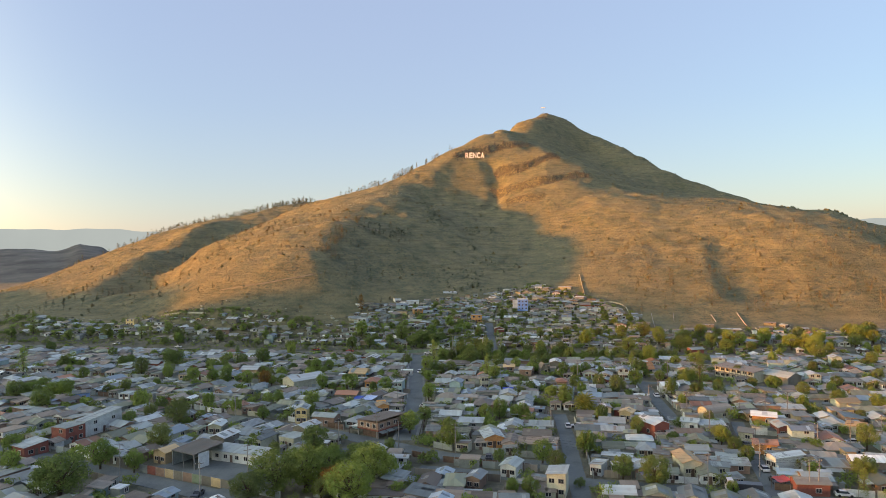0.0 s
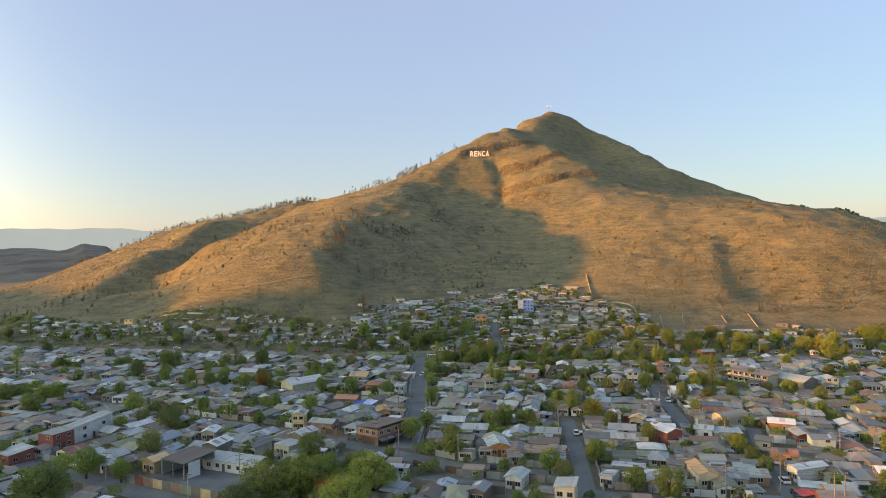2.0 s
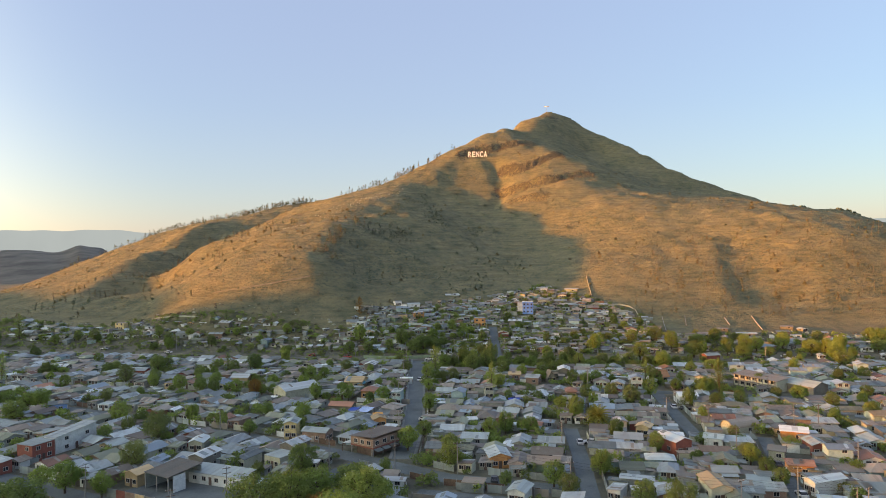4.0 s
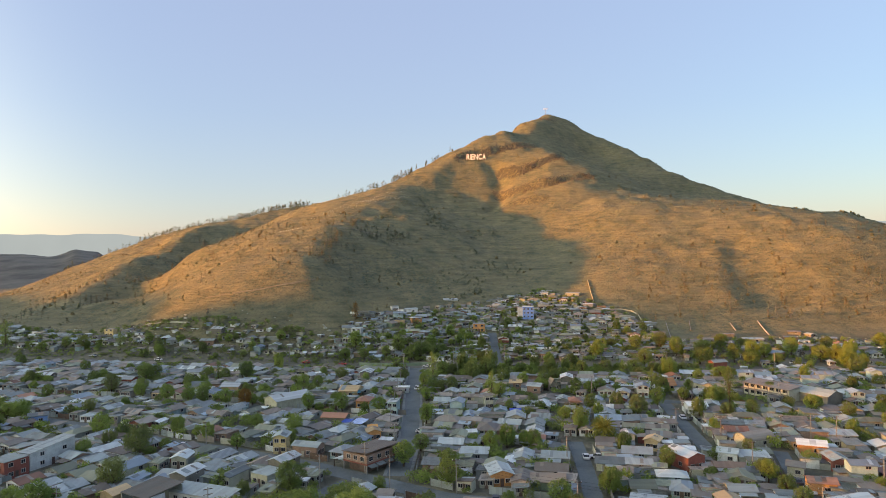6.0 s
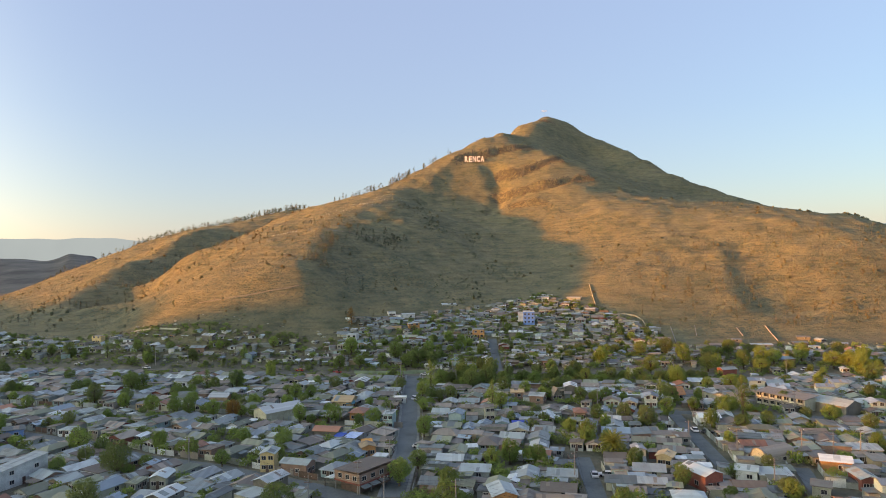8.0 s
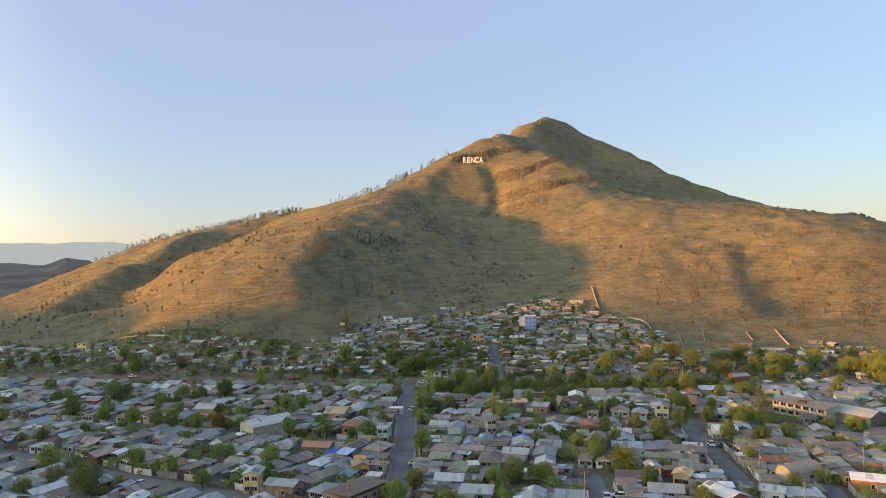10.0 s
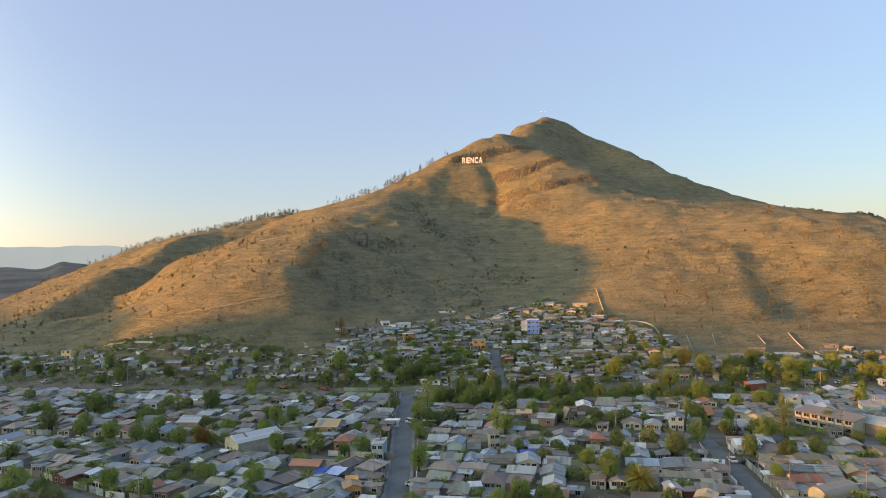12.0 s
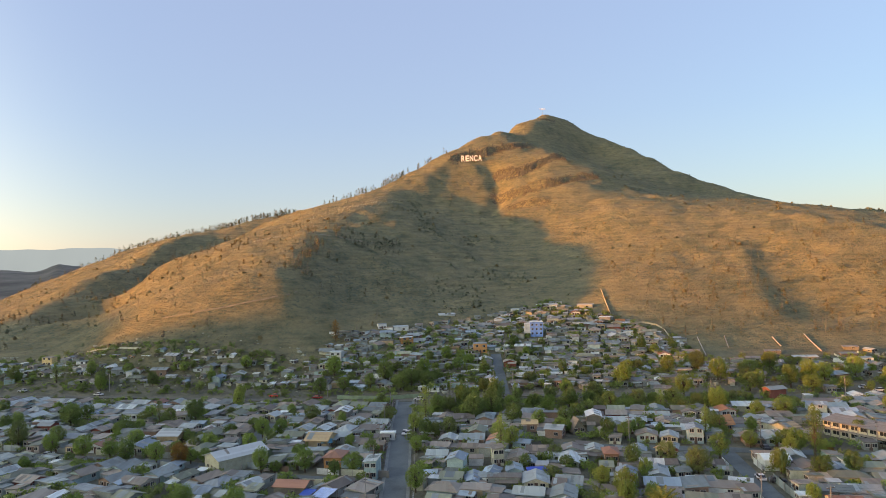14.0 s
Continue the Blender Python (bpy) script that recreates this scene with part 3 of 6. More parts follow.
def build_house(w, d, h, style, wall, roof, rng, rise=None, annex=True, windows=True, name="house"):
    """One house: walls, roof, windows, door, a lean-to and patched sheets on the roof."""
    rise = rise if rise is not None else {"gable": w * 0.17, "shed": w * 0.1, "hip": w * 0.24, "flat": 0.0, "vault": w * 0.4}[style]
    ob = root(name, 0, 0, 0)
    part("wall", wall_body(w, d, h, rise, style).mesh("wall", MW[wall]), ob, wall + " painted walls")
    rm = {"gable": gable, "shed": shed_roof, "hip": hip}.get(style)
    if rm:
        rg = rm(w, d, h, rise)
    elif style == "vault":
        rg = vault(w, d, h, rise)
    else:
        rg = Geo().box(-w / 2 - 0.1, w / 2 + 0.1, -d / 2 - 0.1, d / 2 + 0.1, h, h + 0.16)
    part("roof", rg.mesh("roof", MR[roof]), ob, roof + " sheet roof")
    if windows:
        two = h > 4.2
        for fl in ((1.45, 4.0) if two else (1.45,)):
            add_window(ob, -w * 0.24, -d / 2, fl, 0)
            add_window(ob, w * 0.26, -d / 2, fl, 0)
            add_window(ob, -w / 2, -d * 0.15, fl, -90)
        add_door(ob, 0.0, -d / 2, 0)
    if annex:
        aw, ad, ah = w * rng.uniform(0.5, 0.95), rng.uniform(2.6, 4.2), min(h, 2.5) * rng.uniform(0.8, 0.92)
        sx = (w - aw) / 2 * rng.choice((-1, 1))
        y0 = d / 2
        g = Geo().box(sx - aw / 2, sx + aw / 2, y0 + 0.01, y0 + ad, -1.2, ah - 0.25)
        part("annex_wall", g.mesh("annex_wall", MW[rng.choice(("grey", "grey", wall))]), ob, "rough lean-to walls")
        z = [ah + 0.15, ah + 0.15, ah - 0.2, ah - 0.2]
        pl = [(sx - aw / 2 - 0.2, y0 + 0.02), (sx + aw / 2 + 0.2, y0 + 0.02), (sx + aw / 2 + 0.2, y0 + ad + 0.3), (sx - aw / 2 - 0.2, y0 + ad + 0.3)]
        part("annex_roof", Geo().hexa(pl, z, [q + 0.08 for q in z]).mesh("annex_roof", MR[rng.choice(("grey", "rusty", "pale grey", "dark grey"))]), ob, "patched lean-to roof")
    if style in ("gable", "shed"):
        # loose sheets laid over the slopes
        for _ in range(rng.choice((1, 2, 2, 3))):
            sg = rng.choice((1, -1)) if style == "gable" else 1
            u0, y0 = rng.uniform(0.02, 0.12), rng.uniform(-0.48, 0.3) * d
            yy1 = min(d / 2, y0 + rng.choice((0.85, 0.85, 1.7, 2.55)))
            if style == "gable":
                x0, x1 = u0 * w / 2, min(0.98, u0 + rng.choice((0.5, 0.86, 0.86))) * w / 2
                zf = lambda x: h + rise * (1 - x / (w / 2)) + 0.124
            else:
                x0, x1 = (u0 - 0.5) * w, (min(0.98, u0 + rng.choice((0.5, 0.86, 0.86))) - 0.5) * w
                zf = lambda x: h + rise * (x / w + 0.5) + 0.104
            pl = [(sg * x0, y0), (sg * x1, y0), (sg * x1, yy1), (sg * x0, yy1)]
            z = [zf(x0), zf(x1), zf(x1), zf(x0)]
            if sg < 0:
                pl, z = pl[::-1], z[::-1]
            part("roof_sheet", Geo().hexa(pl, z, [q + 0.03 for q in z]).mesh("roof_sheet", MR[rng.choice((roof, roof, "grey", "rusty"))]), ob, "loose patched roof sheet")
    if annex and rng.random() < 0.75:
        sg, pw, pd = rng.choice((1, -1)), rng.uniform(1.8, 3.0), rng.uniform(3.0, d * 0.8)
        x0, x1, y0 = sg * (w / 2 + 0.02), sg * (w / 2 + pw), rng.uniform(-0.4, 0.1) * d
        hz = min(h, 2.4) - 0.15
        pl = [(x0, y0), (x1, y0), (x1, y0 + pd), (x0, y0 + pd)]
        z = [hz, hz - 0.25, hz - 0.25, hz]
        if sg < 0:
            pl, z = pl[::-1], z[::-1]
        part("patio_roof", Geo().hexa(pl, z, [q + 0.06 for q in z]).mesh("patio_roof", MR[rng.choice(("grey", "rusty", "dark grey", "brown", "grey"))]), ob, "low patio roof of sheets")
        for yy in (y0 + 0.1, y0 + pd - 0.1):
            part("post", Geo().box(x1 - sg * 0.15 - 0.05, x1 - sg * 0.15 + 0.05, yy - 0.05, yy + 0.05, -0.5, hz - 0.2).mesh("post", MAT_WOOD), ob)
    storeys = "two-storey" if h > 4.2 else "single-storey"
    shape = {"gable": "gabled", "shed": "mono-pitched", "hip": "hipped", "flat": "flat", "vault": "half-round"}[style]
    tagged(ob, f"{storeys} {wall} house with {shape} {roof} sheet roof", "house", "houses of the town")
    return ob


YARDS = []
TAKEN = []                      # (x, y, radius) of ground already in use


def free(x, y, r):
    return all((x - a) ** 2 + (y - b) ** 2 > (r + c) ** 2 for a, b, c in TAKEN)



def landmark(x, y, rz, w, d, h, style, wall, roof, rise=None):
    rng = random.Random(int(x * 3 + y * 5))
    w, d = w * 0.78, d * 0.78
    ob = build_house(w, d, h, style, wall, roof, rng, rise=rise, annex=False)
    z = min(ground_at(x + dx, y + dy) for dx in (-3, 3) for dy in (-3, 3)) if y > 360 else 0.0
    ob.matrix_basis = pose(x, y, z, 0, 0, rz)
    a, n = radians(rz), max(1, round(max(w, d) / min(w, d)))
    for i in range(n):
        o = ((i + 0.5) / n - 0.5) * max(w, d)
        ux, uy = (math.cos(a), math.sin(a)) if w > d else (-math.sin(a), math.cos(a))
        TAKEN.append((x + ux * o, y + uy * o, min(w, d) * 0.5))
    # its open forecourt towards the south
    far = math.hypot(x, y - 40)
    TAKEN.append((x - 5.5 * x / far, y - 5.5 * (y - 40) / far, 2.2))
    return ob


landmark(-84.5, 186.0, -25, 6.0, 6.5, 3.4, "gable", "ochre", "ochre")
landmark(-121.9, 218.9, 70, 18.5, 6.0, 5, "shed", "white", "pale grey")
landmark(-125.4, 207.2, 70, 9.1, 8.0, 5, "flat", "red", "grey")
landmark(-129.4, 194.0, 62, 9.1, 9.0, 3, "shed", "red", "pale grey")
landmark(-55.3, 228.4, 0, 5.0, 7.0, 5.2, "gable", "yellow", "grey")
landmark(-46.4, 224.7, 73, 6.0, 10.4, 3.3, "gable", "brick", "grey")
landmark(-29.1, 241.0, 17, 5.2, 6.0, 3, "gable", "orange", "ochre")
landmark(-80.6, 215.9, 0, 5.4, 8.0, 3, "gable", "cream", "pale grey")
landmark(-60.5, 200.3, -21, 4.1, 10.0, 3, "gable", "cream", "dark grey")
landmark(-51.5, 200.3, -31, 7.8, 8.0, 3.2, "flat", "cream", "grey")
landmark(23.0, 159.5, -15, 5.7, 8.0, 5.5, "shed", "cream", "pale grey")
landmark(9.0, 200.3, 8, 7.3, 10.0, 3.2, "gable", "orange", "pale grey")
landmark(60.5, 211.4, 22, 7.0, 11.5, 4.0, "gable", "red", "white")
landmark(59.2, 175.4, 0, 6.0, 12.0, 3.6, "gable", "cream", "ochre")
landmark(87.0, 229.9, 113, 6.6, 13.5, 2.3, "vault", "cream", "rusty")
landmark(100.2, 222.4, 68, 7.0, 9.2, 3, "gable", "orange", "white")
landmark(99.6, 208.6, -5, 5.4, 9.0, 3.2, "gable", "red", "grey")
landmark(136.8, 240.1, 93, 7.0, 9.5, 3.2, "gable", "cream", "ochre")
landmark(86.7, 203.7, 60, 6.0, 5.0, 2.8, "gable", "cream", "rusty")
landmark(86.4, 190.8, 75, 6.0, 7.7, 3, "gable", "orange", "terracotta")
landmark(86.1, 177.9, -70, 4.2, 12.0, 3.4, "gable", "white", "pale grey")
landmark(123.1, 209.2, 51, 6.0, 6.3, 3, "gable", "cream", "ochre")
landmark(-155.1, 266.8, 117, 6.0, 7.7, 3, "gable", "blue", "dark grey")
landmark(105.3, 182.6, -8, 3.5, 5.0, 3, "flat", "ochre", "grey")
landmark(82.9, 158.8, 84, 6.0, 9.3, 3, "gable", "red", "rusty")
landmark(35.8, 173.9, -31, 3.9, 6.0, 2.8, "shed", "white", "pale grey")
landmark(50.0, 232.4, 0, 3.9, 6.0, 3.8, "gable", "cream", "white")
landmark(56.4, 227.8, -28, 5.3, 6.0, 3.2, "gable", "ochre", "ochre")
landmark(73.7, 215.5, 63, 6.0, 6.5, 3, "gable", "white", "pale grey")
landmark(3.4, 164.4, -20, 4.4, 7.0, 3, "gable", "brick", "pale grey")
landmark(12.9, 173.6, -22, 5.3, 8.0, 3, "gable", "white", "grey")
landmark(-68.6, 287.5, -45, 12.0, 20.0, 4.2, "gable", "cream", "white")
landmark(-100.4, 315.5, 84, 7.0, 9.7, 3.4, "gable", "ochre", "white")
landmark(-131.9, 354.7, 81, 6.0, 9.5, 3, "gable", "white", "pale grey")
landmark(-156.7, 337.5, 82, 6.0, 7.1, 3, "gable", "red", "pale grey")
landmark(-38.4, 286.4, -9, 6.6, 9.0, 3, "hip", "orange", "terracotta")
landmark(-25.9, 274.2, -6, 4.4, 8.0, 5, "shed", "teal", "pale grey")
landmark(-44.9, 260.9, 79, 7.0, 10.8, 3, "gable", "brown", "terracotta")
landmark(-47.3, 307.7, 81, 11.0, 9.7, 2.9, "gable", "ochre", "ochre")
landmark(-25.7, 312.7, 86, 3.0, 6.9, 2.6, "flat", "white", "white")
landmark(99.4, 312.5, 20, 6.0, 15.2, 3.2, "gable", "cream", "pale grey")
landmark(102.7, 303.9, -70, 7.5, 7.0, 3.2, "gable", "cream", "ochre")
landmark(86.2, 312.6, 104, 6.3, 6.0, 2.6, "gable", "orange", "orange", 2.4)
landmark(84.2, 272.2, 87, 7.0, 8.5, 3, "gable", "white", "white")
landmark(38.0, 314.9, 10, 5.5, 6.0, 1.4, "gable", "brown", "brown", rise=3.6)
landmark(22.8, 319.7, 85, 6.0, 6.3, 2.8, "gable", "brick", "ochre")
landmark(30.3, 311.0, 69, 7.0, 7.1, 3, "gable", "brick", "pale grey")
landmark(9.4, 282.2, 8, 3.8, 5.0, 5, "shed", "cream", "rusty")
landmark(59.0, 285.4, -42, 4.5, 8.0, 3, "gable", "cream", "ochre")
landmark(61.3, 285.3, -21, 2.8, 6.0, 3, "gable", "red", "grey")
landmark(42.2, 282.7, -6, 5.0, 8.0, 2.8, "hip", "brick", "terracotta")
landmark(124.7, 358.9, 103, 6.0, 9.1, 4, "gable", "red", "dark grey")
landmark(10.1, 442.0, 0, 9.1, 7.0, 5.2, "flat", "orange", "pale grey")


def blue_block(x, y):
    """Three-storey block of flats: rows of windows, a stair tower and a roof tank."""
    w, d, h = 7.0, 6.5, 7.6
    ob = root("apartment_block", x, y, ground_at(x, y), -3)
    part("wall", Geo().box(-w / 2, w / 2, -d / 2, d / 2, -3, h).mesh("wall", MW["sky blue"]), ob, "light blue painted walls")
    part("roof", Geo().box(-w / 2 - 0.15, w / 2 + 0.15, -d / 2 - 0.15, d / 2 + 0.15, h, h + 0.25).mesh("roof", MR["white"]), ob, "flat white roof")
    part("stair_tower", Geo().box(-w / 2 - 3.2, -w / 2 - 0.01, -d / 2 + 0.8, d / 2, -3, h - 0.8).mesh("stair_tower", MW["white"]), ob, "whitewashed stair tower")
    for fl in (1.3, 3.7, 6.1):
        for q in (-0.34, 0.0, 0.34):
            add_window(ob, q * w, -d / 2, fl, 0, 0.9, 1.0)
        for q in (-0.25, 0.25):
            add_window(ob, w / 2, q * d, fl, 90, 0.9, 1.0)
    part("water_tank", Geo().rod((1.6, 1.0, h + 0.25), (1.6, 1.0, h + 1.5), 0.75, 0.75, 12).mesh("water_tank", MAT_CONCRETE), ob, "grey roof water tank")
    tagged(ob, "blue three-storey block with a white stair tower among small houses", "apartment block")
    TAKEN.append((x, y, 5.5))


blue_block(43.1, 469.8)
landmark(-63.0, 426.5, -8, 7.6, 6.0, 5, "flat", "white", "pale grey")
landmark(-223.5, 448.0, -14, 8.3, 5.0, 4.6, "flat", "yellow", "rusty")
landmark(-29.5, 451.9, 21, 8.6, 5.0, 4.6, "flat", "orange", "white")
landmark(-45.1, 473.4, 19, 6.3, 5.0, 3.4, "flat", "white", "grey")
landmark(-34.1, 473.7, 104, 5.0, 10.4, 2.8, "shed", "white", "pale grey")
landmark(-150.6, 420.8, 87, 6.0, 10.2, 3.5, "gable", "brick", "grey")
landmark(-173.6, 426.7, 99, 8.0, 9.8, 3, "shed", "grey", "dark grey")
landmark(60.8, 525.5, 81, 5.0, 6.5, 3, "gable", "white", "pale grey")
landmark(80.8, 521.7, 68, 4.0, 12.3, 2.6, "shed", "grey", "pale grey")
landmark(86.5, 491.0, 76, 5.0, 8.2, 3.6, "flat", "pink", "white")
landmark(81.6, 479.5, -10, 5.7, 4.0, 3, "flat", "ochre", "grey")
landmark(12.8, 390.7, -4, 6.8, 7.0, 4.5, "gable", "white", "bluish")
landmark(-8.2, 507.0, 102, 4.0, 13.0, 1.3, "shed", "white", "white", 0.5)
landmark(84.2, 371.8, 68, 6.0, 7.9, 3, "gable", "cream", "rusty")

landmark(-193, 445, 76, 3.6, 7.0, 1.8, "shed", "cream", "white")
landmark(-183, 441.5, 74, 4.0, 6.0, 1.9, "shed", "orange", "pale grey")
landmark(-172.5, 437.5, -18, 4.6, 4.2, 2.2, "gable", "orange", "rusty")
landmark(-164, 436, 70, 3.8, 6.0, 1.8, "shed", "cream", "white")
landmark(198, 434, 72, 5.0, 8.5, 1.7, "shed", "brown", "rusty")
landmark(205, 429, 18, 4.5, 6.0, 1.9, "gable", "brown", "grey")
landmark(191, 424, 80, 4.0, 9.0, 1.7, "shed", "brick", "dark grey")
landmark(212, 421, 65, 5.0, 9.0, 1.9, "shed", "brown", "pale grey")
landmark(204, 416, 78, 4.2, 7.0, 1.7, "shed", "grey", "rusty")
landmark(167, 418, 80, 4.5, 14.0, 2.3, "shed", "grey", "pale grey")
landmark(157, 430, 75, 4.0, 9.0, 1.7, "shed", "brown", "rusty")
landmark(180, 399, 25, 9.0, 13.0, 2.6, "shed", "grey", "grey")
landmark(193, 405, 15, 6.0, 9.0, 2.5, "gable", "brown", "dark grey")
landmark(142, 417, 80, 5.0, 9.0, 2.4, "shed", "grey", "rusty")


TAKEN += [(-66, 176, 8), (-75, 184, 7), (-61, 170, 6), (-71, 173, 5), (-63, 186, 6), (-56, 184, 4), (-28, 214, 7), (-24, 219, 4), (118, 304, 6), (122.5, 297, 6), (127, 289, 6)]


def school():
    """Long two-storey block with rows of windows and a walkway along its front."""
    w, d, h = 7.0, 20.0, 4.6
    ob = root("school_building", 122.6, 297.0, 0, 29)
    part("wall", Geo().box(-w / 2, w / 2, -d / 2, d / 2, -0.5, h).mesh("wall", MW["cream"]), ob, "cream plastered walls")
    part("roof", shed_roof(w, d, h, 0.8, 0.6, 0.16).mesh("roof", MR["rusty"]), ob, "weathered sheet roof")
    part("walkway", Geo().box(-w / 2 - 1.5, -w / 2 - 0.01, -d / 2, d / 2, 2.45, 2.62).mesh("walkway", MAT_CONCRETE), ob, "concrete upper walkway")
    for i in range(7):
        y = (i + 0.5) / 7 * d - d / 2
        part("pillar", Geo().box(-w / 2 - 1.45, -w / 2 - 1.2, y - 1.9, y - 1.65, -0.3, h - 0.1).mesh("pillar", MAT_CONCRETE), ob)
        for z in (1.4, 3.85):
            add_window(ob, -w / 2, y, z, -90, 2.2, 1.1)
    tagged(ob, "long two-storey cream school block with weathered roof", "building")
    n = root("school_hall", 136.0, 288.0, 0, 29)
    part("wall", wall_body(9, 14, 3.6, 1.6, "gable").mesh("wall", MW["brown"]), n)
    part("roof", gable(9, 14, 3.6, 1.6).mesh("roof", MR["grey"]), n, "grey sheet roof")
    tagged(n, "low brown hall with gabled grey roof", "building")
    TAKEN.append((136, 288, 8))


school()


def corner_shop():
    """Dark red two-storey shop with a shaded ground floor on the street corner."""
    w, d, h = 9.0, 13.0, 5.0
    ob = root("corner_shop", -26.2, 214.3, 0, -36)
    part("wall", Geo().box(-w / 2, w / 2, -d / 2, d / 2, 2.5, h).mesh("wall", MW["brick"]), ob, "dark brick-red upper walls")
    part("roof", shed_roof(w, d, h, 0.7, 0.35).mesh("roof", MR["brown"]), ob, "brown sheet roof")
    part("back_wall", Geo().box(-w / 2 + 1.2, w / 2 - 1.2, -d / 2 + 1.2, d / 2, -0.3, 2.5).mesh("back_wall", MAT_DOOR), ob, "dark recessed shop front")
    part("fascia", Geo().box(-w / 2 - 0.06, w / 2 + 0.06, -d / 2 - 0.06, d / 2 + 0.06, 2.35, 2.75).mesh("fascia", MW["red"]), ob, "red fascia band")
    for x, y in ((-w / 2 + 0.15, -d / 2 + 0.15), (w / 2 - 0.15, -d / 2 + 0.15), (w / 2 - 0.15, -d / 6), (w / 2 - 0.15, d / 6), (w / 2 - 0.15, d / 2 - 0.15), (-w / 2 + 0.15, d / 2 - 0.15)):
        part("pillar", Geo().box(x - 0.14, x + 0.14, y - 0.14, y + 0.14, -0.3, 2.5).mesh("pillar", MAT_CONCRETE), ob)
    for i in range(4):
        y = (i + 0.5) / 4 * d - d / 2
        part("awning", Geo().hexa([(w / 2, y - 1.4), (w / 2 + 1.6, y - 1.4), (w / 2 + 1.6, y + 1.4), (w / 2, y + 1.4)], [2.3, 1.85, 1.85, 2.3], [2.34, 1.9, 1.9, 2.34]).mesh("awning", MR["dark grey"]), ob, "dark awning")
        add_window(ob, w / 2, y, 3.9, 90, 1.4, 1.1)
    for x in (-2.4, 0.2, 2.8):
        add_window(ob, x, -d / 2, 3.9, 0, 1.3, 1.1)
    part("porch_roof", Geo().hexa([(-w / 2 - 3.6, -d / 2 - 0.5), (-w / 2, -d / 2 - 0.5), (-w / 2, -d / 2 + 5), (-w / 2 - 3.6, -d / 2 + 5)], [2.3, 2.9, 2.9, 2.3], [2.38, 2.98, 2.98, 2.38]).mesh("porch_roof", MR["pale grey"]), ob, "pale sheet porch roof")
    for y in (-d / 2 - 0.3, -d / 2 + 4.8):
        part("porch_post", Geo().box(-w / 2 - 3.4, -w / 2 - 3.25, y - 0.08, y + 0.08, -0.3, 2.35).mesh("porch_post", MAT_WOOD), ob)
    tagged(ob, "dark red two-storey corner shop with shaded open ground floor", "shop")


corner_shop()


MAT_SHED_ROOF = corrugated("dark shed roof sheets", (0.1, 0.095, 0.08), 0.7, 0.0, 0.3)


def compound():
    """Concrete yard with an open shed, a low white block and a painted street wall."""
    v = [(-87, 178), (-55, 162.5), (-57, 180), (-70, 189), (-82, 187)]
    g = Geo().add([(x, y, 0.06) for x, y in v] + [(x, y, -0.4) for x, y in v], [(0, 1, 2, 3, 4)] + [(i, i + 5, (i + 1) % 5 + 5, (i + 1) % 5) for i in range(5)])
    tagged(new("yard", g.mesh("yard", MAT_ASPHALT)), "bare dark grey yard behind a painted wall", "yard", kind="structure")
    ob = root("open_shed", -74.8, 184.4, 0.06, -30)
    w, d = 9.6, 10.4
    z = [4.1, 4.1, 5.0, 5.0]
    part("roof", Geo().hexa([(-w / 2, -d / 2), (w / 2, -d / 2), (w / 2, d / 2), (-w / 2, d / 2)], z, [q + 0.14 for q in z]).mesh("roof", MAT_SHED_ROOF), ob, "dark brown sheet roof")
    part("wall", Geo().box(-w / 2 + 0.1, -w / 2 + 0.25, -d / 2 + 0.2, d / 2 - 0.2, -0.3, 4.05).mesh("wall", MW["grey"]), ob)
    part("wall", Geo().box(-w / 2 + 0.26, w / 2 - 0.2, d / 2 - 0.4, d / 2 - 0.2, -0.3, 4.6).mesh("wall", MW["grey"]), ob)
    part("side_panel", Geo().box(w / 2 - 0.25, w / 2 - 0.1, -d / 2 + 1.6, -d / 2 + 5.2, -0.3, 4.1).mesh("side_panel", MW["white"]), ob, "whitewashed side panel")
    for x in (-w / 2 + 0.4, 0, w / 2 - 0.3):
        part("post", Geo().box(x - 0.1, x + 0.1, -d / 2 + 0.2, -d / 2 + 0.4, -0.3, 4.1).mesh("post", MAT_CONCRETE), ob)
    tagged(ob, "large open-sided shed with brown sheet roof over a yard", "shed")
    lb = root("low_building", -63.0, 186.2, 0.06, -21)
    part("wall", Geo().box(-8.5, 8.5, -2.6, 2.6, -0.4, 2.8).mesh("wall", MW["white"]), lb, "whitewashed walls")
    part("roof", Geo().hexa([(-8.8, -3.0), (8.8, -3.0), (8.8, 3.0), (-8.8, 3.0)], [2.8, 2.8, 3.5, 3.5], [2.9, 2.9, 3.6, 3.6]).mesh("roof", MR["grey"]), lb, "grey sheet roof")
    for x in (-6.5, -3.5, 0.5, 3.5, 6.5):
        add_window(lb, x, -2.6, 1.5, 0, 1.1, 1.0)
    add_door(lb, -1.5, -2.6, 0)
    tagged(lb, "low white block with a row of dark windows", "building")
    fw = root("painted_wall", -71.5, 169.0, 0.05, -24.8)
    tones = ["grey", "red", "brick", "ochre", "brown", "brick", "green", "brown", "ochre", "brown", "grey"]
    for i, k in enumerate(tones):
        x = (i - 5) * 3.3
        part("panel", Geo().box(x - 1.62, x + 1.62, -0.08, 0.08, -0.3, 2.2).mesh("panel", MW[k]), fw, k + " painted panel")
        part("post", Geo().box(x - 1.76, x - 1.63, -0.11, 0.11, -0.3, 2.35).mesh("post", MAT_CONCRETE), fw)
    tagged(fw, "street wall painted in faded ochre, red and green panels", "wall")


compound()

